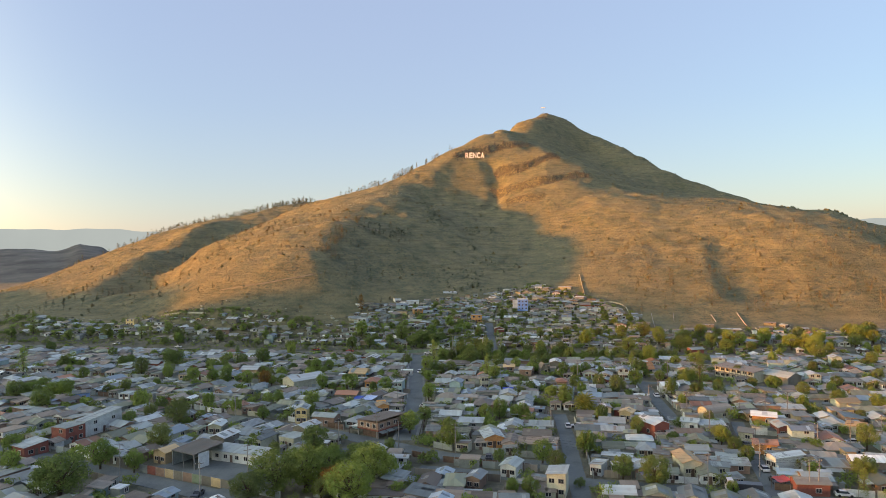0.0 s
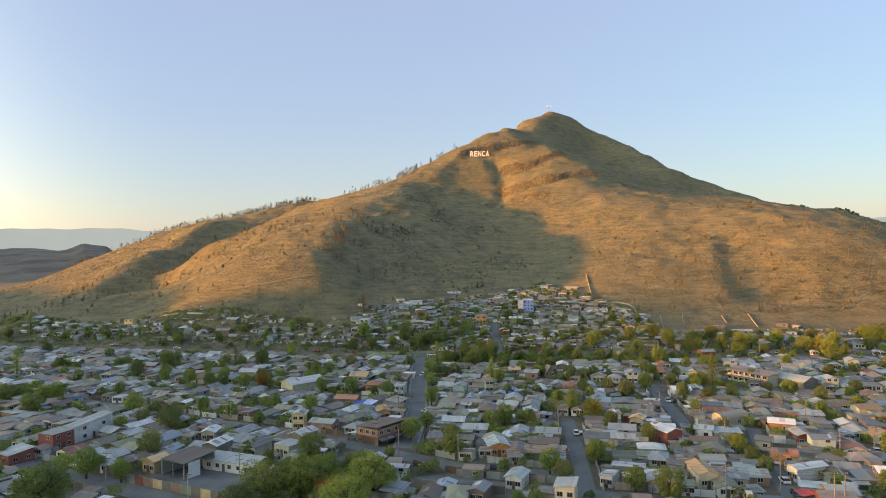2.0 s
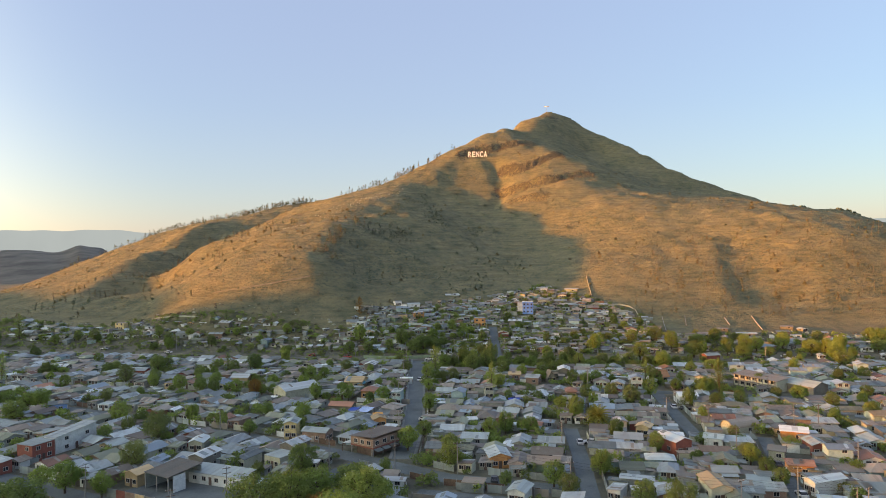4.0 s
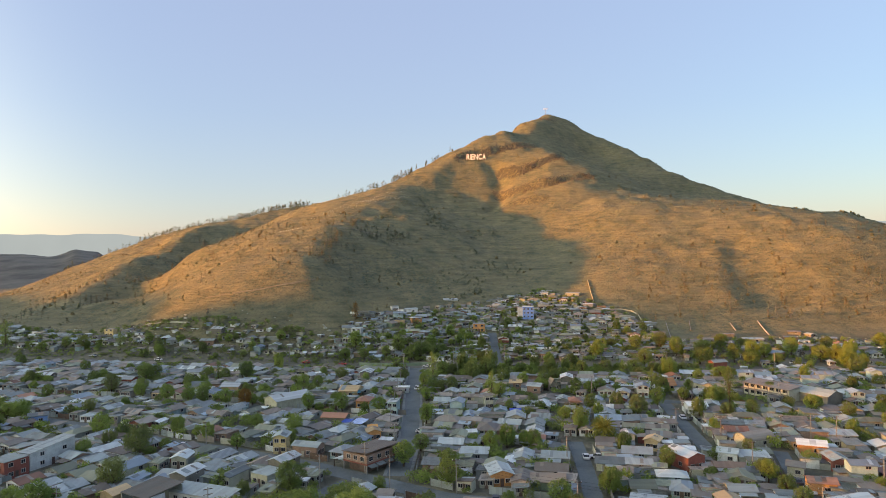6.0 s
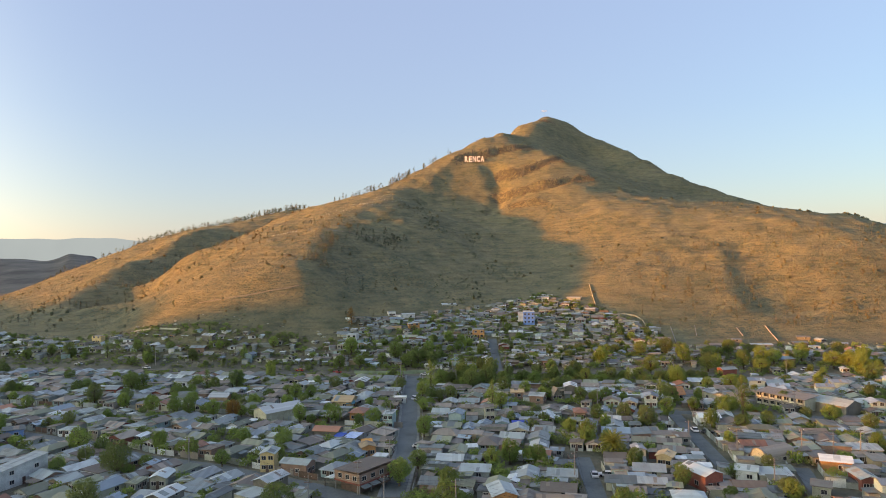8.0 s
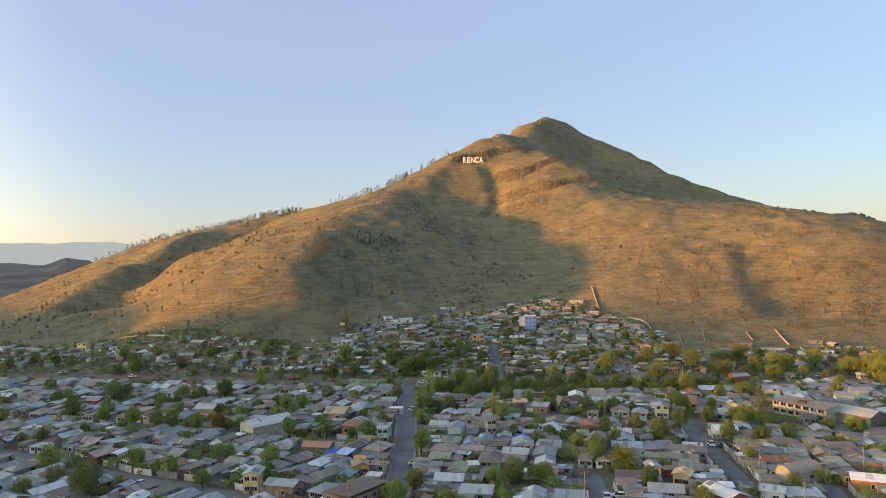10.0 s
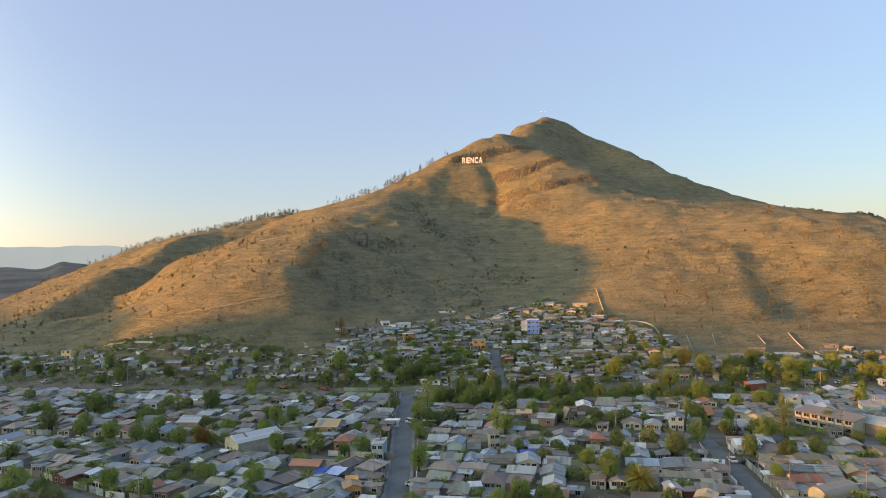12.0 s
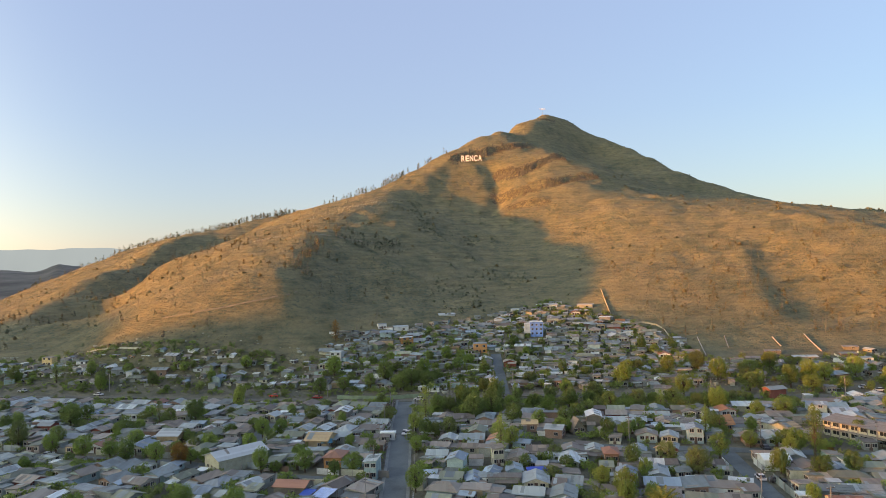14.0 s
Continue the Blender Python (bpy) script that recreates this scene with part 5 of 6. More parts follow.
def tree_belts():
    """Thick greenery along the avenue and between the upper houses."""
    r = random.Random(78)
    protos = [(k, o) for k, o in TREES.items() if not k[3] and k[1] in (0, 1, 3)]
    woods, crowns = Geo(), {0: Geo(), 1: Geo(), 3: Geo()}
    for x0, x1, y0, y1, most in ((-18, 14, 384, 436, 20), (-12, 112, 341, 369, 40), (24, 112, 384, 452, 34), (120, 190, 372, 412, 14), (-60, -20, 396, 430, 8), (-260, -75, 402, 436, 16)):
        n = 0
        for _ in range(900):
            x, y = r.uniform(x0, x1), r.uniform(y0, y1)
            if n == most or road_gap(x, y) < 0.9 or not free(x, y, -0.9):
                continue
            (kind, leaf, _k, _f), ob = r.choice(protos)
            w = r.uniform(3.2, 6.4) * (0.75 if kind == "tall" else 1.0)
            m = pose(x, y, ground_at(x, y), 0, 0, r.uniform(0, 360)) @ Matrix.Diagonal((w, w, w * r.uniform(0.9, 1.3), 1))
            for o in ob.children:
                g = crowns[leaf] if o.name.startswith("crown") else woods
                g.add([m @ v.co for v in o.data.vertices], [tuple(q.vertices) for q in o.data.polygons])
            TAKEN.append((x, y, 1.2))
            n += 1
    tagged(new("tree_belt_trunks", woods.mesh("tree_belt_trunks", MAT_BARK)), "brown trunks of the trees packed between upper houses", "tree trunks", kind="stuff")
    for k, tone in ((0, "dark green"), (1, "fresh green"), (3, "dull olive")):
        tagged(new("tree_belt", crowns[k].mesh("tree_belt", MAT_LEAF[k])), tone + " trees packed along the avenue and upper houses", "trees", kind="stuff")


tree_belts()


# ---- yard bushes and thickets ----
def scatter_bushes():
    r = random.Random(21)
    protos = []
    for k in range(5):
        g = Geo()
        for i in range(7):
            a, q = 2.4 * i, r.uniform(0.17, 0.28)
            c = Vector((math.cos(a) * 0.28, math.sin(a) * 0.28, r.uniform(0.2, 0.62)))
            leaf_cloud(g, c, (q, q, q * 0.9), 24, 0.085, r)
        protos.append(g)
    gs = {0: Geo(), 1: Geo(), 3: Geo()}

    def bush(x, y, w, k):
        m = pose(x, y, ground_at(x, y) - 0.1, 0, 0, r.uniform(0, 360)) @ Matrix.Diagonal((w, w, w * r.uniform(0.7, 1.15), 1))
        p = r.choice(protos)
        gs[k].add([m @ Vector(v) for v in p.v], p.f)

    for x, y in YARDS:
        for _ in range(4):
            bush(x + r.uniform(-2.8, 2.8), y + r.uniform(-2.8, 2.8), r.uniform(2.2, 4.6), r.choice((0, 1, 1, 3)))
    n = 0
    while n < 760:
        x, y = r.uniform(-240, 240), r.uniform(130, 372)
        if abs(x) > 20 + y * 0.68 or road_gap(x, y) < 0.8 or not free(x, y, 0.1):
            continue
        bush(x, y, r.uniform(2.4, 5.0), r.choice((0, 0, 1, 3)))
        TAKEN.append((x, y, 1.2))
        n += 1
    for _ in range(420):
        x = r.uniform(-40, 190)
        y = r.choice((352, 352, 358, 388, 394)) + r.uniform(-8, 12) - max(0, x - 60) * 0.06
        if road_gap(x, y) > 0.8 and free(x, y, -0.4):
            bush(x, y, r.uniform(2.2, 5.2), r.choice((0, 0, 3, 1)))
    for _ in range(1100):
        x = r.uniform(-330, 240)
        edge = 378 - 0.2 * min(x + 20, 0)
        y = edge + r.uniform(7, 38 if x < -70 else 44)
        if road_gap(x, y) > 0.8 and free(x, y, -0.8):
            bush(x, y, r.uniform(1.6, 4.2), r.choice((0, 0, 3, 1)))
    for _ in range(1500):
        x, y = r.uniform(-60, 118), r.uniform(400, 545)
        top = 428 + (x + 70) * 0.85 if x < 60 else 545 - (x - 60) * 1.6
        if y < top + 4 and road_gap(x, y) > 0.6 and free(x, y, -0.9):
            bush(x, y, r.uniform(1.8, 4.4), r.choice((0, 0, 3, 1)))
    for _ in range(1000):
        x = r.uniform(-320, -30)
        y = 378 - 0.2 * (x + 20) + r.uniform(-20, 9)
        if road_gap(x, y) > 0.3:
            bush(x, y, r.uniform(0.7, 2.6) + (1.4 if r.random() < 0.1 else 0), r.choice((0, 1, 3, 3)))
    for k, tone in ((0, "dark green"), (1, "fresh green"), (3, "dull olive")):
        tagged(new("yard_bushes", gs[k].mesh("yard_bushes", MAT_LEAF[k])), tone + " bushes filling yards and roadside strips", "bushes", kind="stuff")


scatter_bushes()


def debris():
    """Rubble and litter on the bare strip beside the avenue and in the rough yards."""
    r = random.Random(17)
    gs = {"pale": Geo(), "brown": Geo()}
    for _ in range(3200):
        x = r.uniform(-300, 250)
        edge = 378 - 0.2 * min(x + 20, 0)
        y = edge + (r.uniform(-22, -4) if r.random() < 0.6 and x < -28 else r.uniform(4, 48))
        if road_gap(x, y) < 0.3:
            continue
        z, s = ground_at(x, y), r.uniform(0.2, 0.55) + (0.7 * r.random() if r.random() < 0.25 else 0)
        a = r.uniform(0, 3.14)
        c, q = math.cos(a) * s, math.sin(a) * s
        g = gs["pale" if r.random() < 0.45 else "brown"]
        k = r.uniform(0.4, 1.0)
        g.hexa([(x - c + q * k, y - q - c * k), (x + c + q * k, y + q - c * k), (x + c - q * k, y + q + c * k), (x - c - q * k, y - q + c * k)], [z - 0.3] * 4, [z + s * r.uniform(0.2, 1.0) for _ in range(4)])
    tagged(new("rubble", gs["pale"].mesh("rubble", MW["cream"])), "pale rubble and litter on bare ground", "rubble", kind="stuff")
    tagged(new("dirt_heaps", gs["brown"].mesh("dirt_heaps", MAT_ROCK)), "brown stones and heaps on bare ground", "rubble", kind="stuff")


# ---- street fences ----
def street_fences():
    r = random.Random(33)
    kinds = [("plank_fence", MAT_WOOD, "weathered plank fence along a house lot", 1.7), ("block_wall", MW["grey"], "grey block wall along a house lot", 1.8), ("sheet_fence", MR["rusty"], "rusty sheet-metal fence along a house lot", 1.9),
             ("block_wall", MW["white"], "whitewashed wall along a house lot", 1.7), ("sheet_fence", MR["grey"], "grey sheet-metal fence along a house lot", 1.9), ("block_wall", MW["cream"], "cream plastered wall along a house lot", 1.8)]
    protos = []
    for name, mat, lab, h in kinds:
        ob = root(name, 0, 0, 0)
        panel = Geo().box(-1.64, 1.64, -0.05, 0.05, -0.3, h).mesh("panel", mat)
        post = Geo().box(-0.07, 0.07, -0.09, 0.09, -0.3, h + 0.12).mesh("post", MAT_CONCRETE)
        for x in (-1.7, 1.7):
            part("panel", panel, ob).matrix_basis = pose(x, 0, 0)
        for x in (-3.4, 0, 3.4):
            part("post", post, ob).matrix_basis = pose(x, 0, 0)
        protos.append(tagged(ob, lab, "fence", "fences along the streets"))
    n, used = 0, set()
    for key, (pts, w) in ROADS.items():
        if key in ("avenue", "link", "cross_street"):
            continue
        p = along(pts, 7.2)
        for a, b in zip(p, p[1:]):
            mx, my = (a[0] + b[0]) / 2, (a[1] + b[1]) / 2
            t = Vector((b[0] - a[0], b[1] - a[1])).normalized()
            for sg in (1, -1):
                o = sg * (w / 2 + 1.9)
                x, y = mx - t.y * o, my + t.x * o
                if road_gap(x, y) < 1.5 or r.random() < 0.25 or y < 140 or math.hypot(x + 71, y - 170) < 19 or math.hypot(x + 27, y - 214) < 11:
                    continue
                k = n if n < len(kinds) else r.randrange(len(kinds))
                m = pose(x, y, ground_at(x, y), 0, 0, math.degrees(math.atan2(t.y, t.x)))
                if k in used:
                    copy_thing(protos[k], m)
                else:
                    used.add(k)
                    protos[k].matrix_basis = m
                n += 1


street_fences()


# ---- palm ----
MAT_PALM = leaves("palm fronds", (0.23, 0.235, 0.055), (0.43, 0.4, 0.105))


def build_palm(x, y):
    ob = root("palm_tree", x, y, ground_at(x, y))
    g = Geo()
    for i in range(5):
        g.rod((0, 0, i * 0.6 - 0.2), (0, 0, i * 0.6 + 0.45), 0.5 - i * 0.02, 0.46 - i * 0.02, 9)
    part("trunk", g.mesh("trunk", MAT_BARK), ob, "thick rough palm trunk")
    r = random.Random(3)
    for k in range(84):
        az, el = k * 2.399, -0.5 + 1.7 * k / 83
        d = Vector((math.cos(az) * math.cos(el), math.sin(az) * math.cos(el), math.sin(el)))
        side = Vector((-math.sin(az), math.cos(az), 0))
        fr = Geo()
        p, n = Vector((0, 0, 3.6)), 9
        for i in range(n):
            d = (d + Vector((0, 0, -0.08))).normalized()
            q = p + d * 0.5
            w0, w1 = (0.08 + 0.46 * math.sin(math.pi * min(1, (j + 0.4) / (n + 0.6))) ** 0.8 for j in (i, i + 1))
            up = side.cross(d)
            for sg in (1, -1):
                o0, o1 = side * sg * w0 - up * w0 * 0.5, side * sg * w1 - up * w1 * 0.5
                # leaflets with gaps between them
                fr.add([p, p + (q - p) * 0.62, p + (q - p) * 0.9 + o1, p + (q - p) * 0.35 + o0], [(0, 1, 2, 3)])
            fr.rod(p, q, 0.06, 0.05, 4)
            p = q
        part("frond", fr.mesh("frond", MAT_PALM), ob)
    tagged(ob, "short thick palm with a yellow-green feathery crown", "palm tree")


build_palm(43.9, 237.9)


# ---- cars ----
MAT_CAR = [surface("white car paint", (0.6, 0.6, 0.6), 0.35, 0, 0.05, 1, 5, 0.1), surface("dark car paint", (0.05, 0.055, 0.065), 0.3, 0, 0.1, 1, 5, 0.2), surface("red car paint", (0.4, 0.03, 0.025), 0.35, 0, 0.08, 1, 5, 0.1)]
MAT_TYRE = surface("rubber", (0.02, 0.02, 0.02), 0.9, 0, 0.1, 2, 9, 0)


def build_car(k, van=False):
    ob = root("van" if van else "car", 0, 0, 0)
    hh = 1.9 if van else 1.42
    L, W = (2.4, 0.92) if van else (2.1, 0.86)
    prof = [(-L, 0.3), (L, 0.3), (L, 0.72), (L * 0.55, 0.86), (-L * 0.95, 0.9), (-L, 0.7)]
    g = Geo()
    v = [(x, s * W, z) for s in (-1, 1) for x, z in prof]
    n = len(prof)
    g.add(v, [tuple(range(n)), tuple(range(2 * n - 1, n - 1, -1))] + [(i, i + n, (i + 1) % n + n, (i + 1) % n) for i in range(n)])
    x0, x1, x2, x3 = (-L * 0.93, -L * 0.9, L * 0.45, L * 0.75) if van else (-L * 0.85, -L * 0.55, L * 0.15, L * 0.5)
    g.hexa([(x1, -W * 0.8), (x2, -W * 0.8), (x2, W * 0.8), (x1, W * 0.8)], [hh - 0.06] * 4, [hh] * 4)
    part("body", g.mesh("body", MAT_CAR[k]), ob)
    lo, hi = [(x0, -W * 0.94), (x3, -W * 0.94), (x3, W * 0.94), (x0, W * 0.94)], [(x1, -W * 0.8), (x2, -W * 0.8), (x2, W * 0.8), (x1, W * 0.8)]
    vv = [(x, y, 0.86) for x, y in lo] + [(x, y, hh - 0.05) for x, y in hi]
    part("glazing", Geo().add(vv, [(0, 1, 5, 4), (1, 2, 6, 5), (2, 3, 7, 6), (3, 0, 4, 7)]).mesh("glazing", MAT_GLASS), ob, "dark glass windows")
    wheel = Geo().rod((0, -0.1, 0), (0, 0.1, 0), 0.32, 0.32, 12).mesh("wheel", MAT_TYRE)
    for sx in (-0.62, 0.62):
        for sy in (-1, 1):
            o = part("wheel", wheel, ob)
            o.matrix_basis = pose(sx * L, sy * (W - 0.06), 0.32)
    tagged(ob, f"{('white', 'dark', 'red')[k]} {'van' if van else 'small car'} parked on the street", "van" if van else "car", "parked cars")
    return ob


_cars = {}
for i, (x, y, k) in enumerate(CARS):
    rz = 85 if road_gap(x, y) < 0.5 and abs(x) < 140 and y < 335 else -12
    m = pose(x, y, ground_at(x, y) + 0.09, 0, 0, rz + (180 if i % 2 else 0))
    if k in _cars:
        copy_thing(_cars[k], m)
    else:
        _cars[k] = build_car(k)
        _cars[k].matrix_basis = m
build_car(0, True).matrix_basis = pose(-93, 234, 0.09, 0, 0, -20)


def truck(x, y, rz):
    ob = root("truck", x, y, 0.12, rz)
    cab = Geo().add([(a, b, c) for b in (-1.2, 1.2) for a, c in ((-4.1, 0.6), (-2.4, 0.6), (-2.4, 2.9), (-3.7, 2.9), (-4.1, 1.7))], [(4, 3, 2, 1, 0), (5, 6, 7, 8, 9)] + [(i, (i + 1) % 5, (i + 1) % 5 + 5, i + 5) for i in range(5)])
    part("cab", cab.mesh("cab", MAT_CAR[0]), ob, "white cab")
    part("windscreen", Geo().hexa([(-4.09, -1.05), (-3.75, -1.05), (-3.75, 1.05), (-4.09, 1.05)], [1.75, 1.75, 1.75, 1.75], [1.8, 2.75, 2.75, 1.8]).mesh("windscreen", MAT_GLASS), ob, "dark windscreen")
    part("bed", Geo().box(-2.3, 4.1, -1.2, 1.2, 0.9, 2.2).mesh("bed", MAT_CAR[1]), ob, "dark cargo bed")
    part("chassis", Geo().box(-3.6, 4.0, -0.5, 0.5, 0.55, 0.9).mesh("chassis", MAT_TYRE), ob)
    wheel = Geo().rod((0, -0.16, 0), (0, 0.16, 0), 0.48, 0.48, 14).mesh("wheel", MAT_TYRE)
    for sx in (-3.2, 1.6, 2.8):
        for sy in (-1, 1):
            part("wheel", wheel, ob).matrix_basis = pose(sx, sy * 1.05, 0.42)
    tagged(ob, "white-cabbed truck with a dark bed on the street", "truck")


truck(67.5, 159.5, -14)


# ---- utility poles and wires ----
def build_pole(h):
    ob = root("utility_pole", 0, 0, 0)
    part("shaft", Geo().rod((0, 0, -0.5), (0, 0, h), 0.17, 0.1, 8).mesh("shaft", MAT_CONCRETE), ob)
    for z in (h - 0.5, h - 1.7):
        part("crossarm", Geo().box(-1.0, 1.0, -0.06, 0.06, z, z + 0.12).mesh("crossarm", MAT_WOOD), ob, "wooden crossarm")
    for x in (-0.9, 0.9):
        part("insulator", Geo().rod((x, 0, h - 0.38), (x, 0, h - 0.15), 0.06, 0.05).mesh("insulator", MAT_WHITE), ob)
    tagged(ob, "grey concrete utility pole with wooden crossarms", "utility pole", "poles along the streets")
    return ob


POLES_SOUTH = [(-97, 222), (-122, 246), (-57, 173), (-27, 207), (-21, 227), (-19, 195), (-37, 196), (-2, 192), (-64, 158), (-92, 174), (-80, 232), (60, 162), (76, 170), (82, 157), (84, 157), (113, 195), (101, 190), (124, 198)]
POLES_NORTH = [(76, 205), (78, 232), (96, 232), (105, 232), (112, 231), (28.5, 213), (68, 243), (25, 175), (-24.5, 250), (-25.5, 275), (-27, 300), (-28.5, 330), (-30, 366), (-5, 381), (14, 386), (13.5, 415), (22.5, 386), (-60, 385), (-95, 392), (-130, 400), (-170, 408), (60, 366), (100, 360), (150, 354), (52, 300), (90, 293), (120, 285)]
POLE = build_pole(8.6)
for i, (x, y) in enumerate(POLES_SOUTH + POLES_NORTH):
    m = pose(x, y, ground_at(x, y), random.Random(i).gauss(0, 0.8), random.Random(i + 99).gauss(0, 0.8), 15 * (i % 3))
    if i:
        copy_thing(POLE, m)
    else:
        POLE.matrix_basis = m


def wires():
    g = Geo()
    runs = [[(-24.5, 250), (-25.5, 275), (-27, 300), (-28.5, 330), (-30, 366)], [(-170, 408), (-130, 400), (-95, 392), (-60, 385), (-30, 366), (-5, 381), (22.5, 386), (60, 366), (100, 360), (150, 354)],
            [(-122, 246), (-97, 222), (-80, 232), (-37, 196), (-19, 195), (-2, 192), (25, 175), (60, 162), (82, 157)], [(25, 175), (28.5, 213), (52, 300), (90, 293), (120, 285)], [(82, 157), (76, 170), (76, 205), (78, 232), (96, 232), (112, 231)]]
    for run in runs:
        for a, b in zip(run, run[1:]):
            za, zb = ground_at(*a) + 8.2, ground_at(*b) + 8.2
            for o, dz in ((-0.8, 0), (0.8, 0), (0.3, -1.2)):
                pts = [Vector((a[0] + o + (b[0] - a[0]) * t, a[1] + o + (b[1] - a[1]) * t, za + (zb - za) * t + dz - 2.4 * t * (1 - t))) for t in [i / 6 for i in range(7)]]
                for p, q in zip(pts, pts[1:]):
                    g.rod(p, q, 0.018, 0.018, 3)
    tagged(new("overhead_wires", g.mesh("overhead_wires", MAT_TYRE)), "thin dark overhead wires between poles", "wires", kind="stuff")


wires()


# ---- hillside: boundary walls, rocks, scrub, trees ----
def slope_wall(pts, h=0.95, mat=None, label="pale block wall running up the dry slope"):
    p = along(pts, 3.0)
    g = Geo()
    for a, b in zip(p, p[1:]):
        d = Vector((b[0] - a[0], b[1] - a[1])).normalized()
        o = Vector((-d.y, d.x)) * 0.12
        za, zb = ground_at(*a), ground_at(*b)
        g.hexa([(a[0] - o.x, a[1] - o.y), (b[0] - o.x, b[1] - o.y), (b[0] + o.x, b[1] + o.y), (a[0] + o.x, a[1] + o.y)], [za - 1, zb - 1, zb - 1, za - 1], [za + h, zb + h, zb + h, za + h])
    tagged(new("boundary_wall", g.mesh("boundary_wall", mat or MW["cream"])), label, "wall")


slope_wall([(90, 486), (98, 485.5), (107, 483.5), (113, 479), (115.5, 472), (114, 451)], 0.9)
slope_wall([(129, 457), (123, 428)], 0.65, MW["pink"])
slope_wall([(144, 458), (139, 440)], 0.65, MW["pink"])
slope_wall([(168, 454), (166, 440)], 0.65, MW["pink"])
slope_wall([(186, 456), (182, 431)], 0.65, MW["pink"])
slope_wall([(185, 425), (185, 409)])
slope_wall([(198, 428), (197, 416)])
slope_wall([(97, 550), (92.5, 503)], 1.0)
slope_wall([(-203, 452), (-189, 448), (-170, 441)], 0.9, MW["cream"], "whitewashed block wall at the foot of the hill")
slope_wall([(-55, 381), (-33, 377), (-15, 379)], 1.6, MW["green"], "long faded green wall beside the avenue")


def rocks():
    r = random.Random(4)
    g = Geo()
    for line, size in ROCK_LINES:
        for x, y in along(line, 1.0):
            for _ in range(8):
                px, py = x + r.gauss(0, 2.6), y + r.gauss(-1, 4.5)
                pz = ground_at(px, py)
                s = size * r.uniform(0.12, 0.45)
                hh = s * r.uniform(0.25, 1.1)
                v = []
                for k in range(6):
                    a = k * math.tau / 6 + r.uniform(-0.3, 0.3)
                    v.append((px + math.cos(a) * s * r.uniform(0.6, 1.1), py + math.sin(a) * s * r.uniform(0.8, 1.5), pz - 1.5))
                for k in range(6):
                    a = k * math.tau / 6 + r.uniform(-0.3, 0.3)
                    v.append((px + math.cos(a) * s * r.uniform(0.3, 0.8), py + math.sin(a) * s * r.uniform(0.3, 0.9) + 0.3 * hh, pz + hh * r.uniform(0.6, 1.1)))
                g.add(v, [(i, (i + 1) % 6, 6 + (i + 1) % 6, 6 + i) for i in range(6)] + [(6, 7, 8, 9, 10, 11)])
    tagged(new("rock_outcrop", g.mesh("rock_outcrop", MAT_ROCK)), "brown weathered rock bands near the summit", "rocks", kind="stuff")


MAT_ROCK = surface("rock", (0.115, 0.105, 0.072), 0.95, 0, 0.4, 0.3, 2.0, 0.0)
MAT_SCRUB = [leaves("scrub olive", (0.15, 0.163, 0.108), (0.215, 0.225, 0.148)), leaves("scrub straw", (0.15, 0.132, 0.07), (0.23, 0.195, 0.105))]
MAT_PALE_BARK = surface("pale bark", (0.165, 0.148, 0.112), 0.95, 0, 0.3, 0.5, 5, 0)
ROCK_LINES = [(list(zip(bx, by)), q) for (bx, by), q in zip(BANDS, (4.2, 4.6, 3.4, 2.6))] + [([(150, 1288), (164, 1286), (178, 1288)], 3.4), ([(150, 1355), (172, 1365)], 3.5)]
rocks()
debris()


def clump(g, x, y, z, s, r):
    for _ in range(7):
        a, e = r.uniform(0, 6.28), r.uniform(0.1, 1.2)
        c = Vector((x + math.cos(a) * s * 0.35, y + math.sin(a) * s * 0.35, z + s * 0.35 * r.uniform(0.3, 1.6)))
        u = Vector((math.cos(a + 1.5), math.sin(a + 1.5), r.uniform(-0.3, 0.3))) * s * 0.4
        w = Vector((-math.cos(a) * math.sin(e), -math.sin(a) * math.sin(e), math.cos(e))) * s * 0.38
        g.add([c - u - w, c + u - w, c + u * 0.6 + w, c - u * 0.6 + w], [(0, 1, 2, 3)])


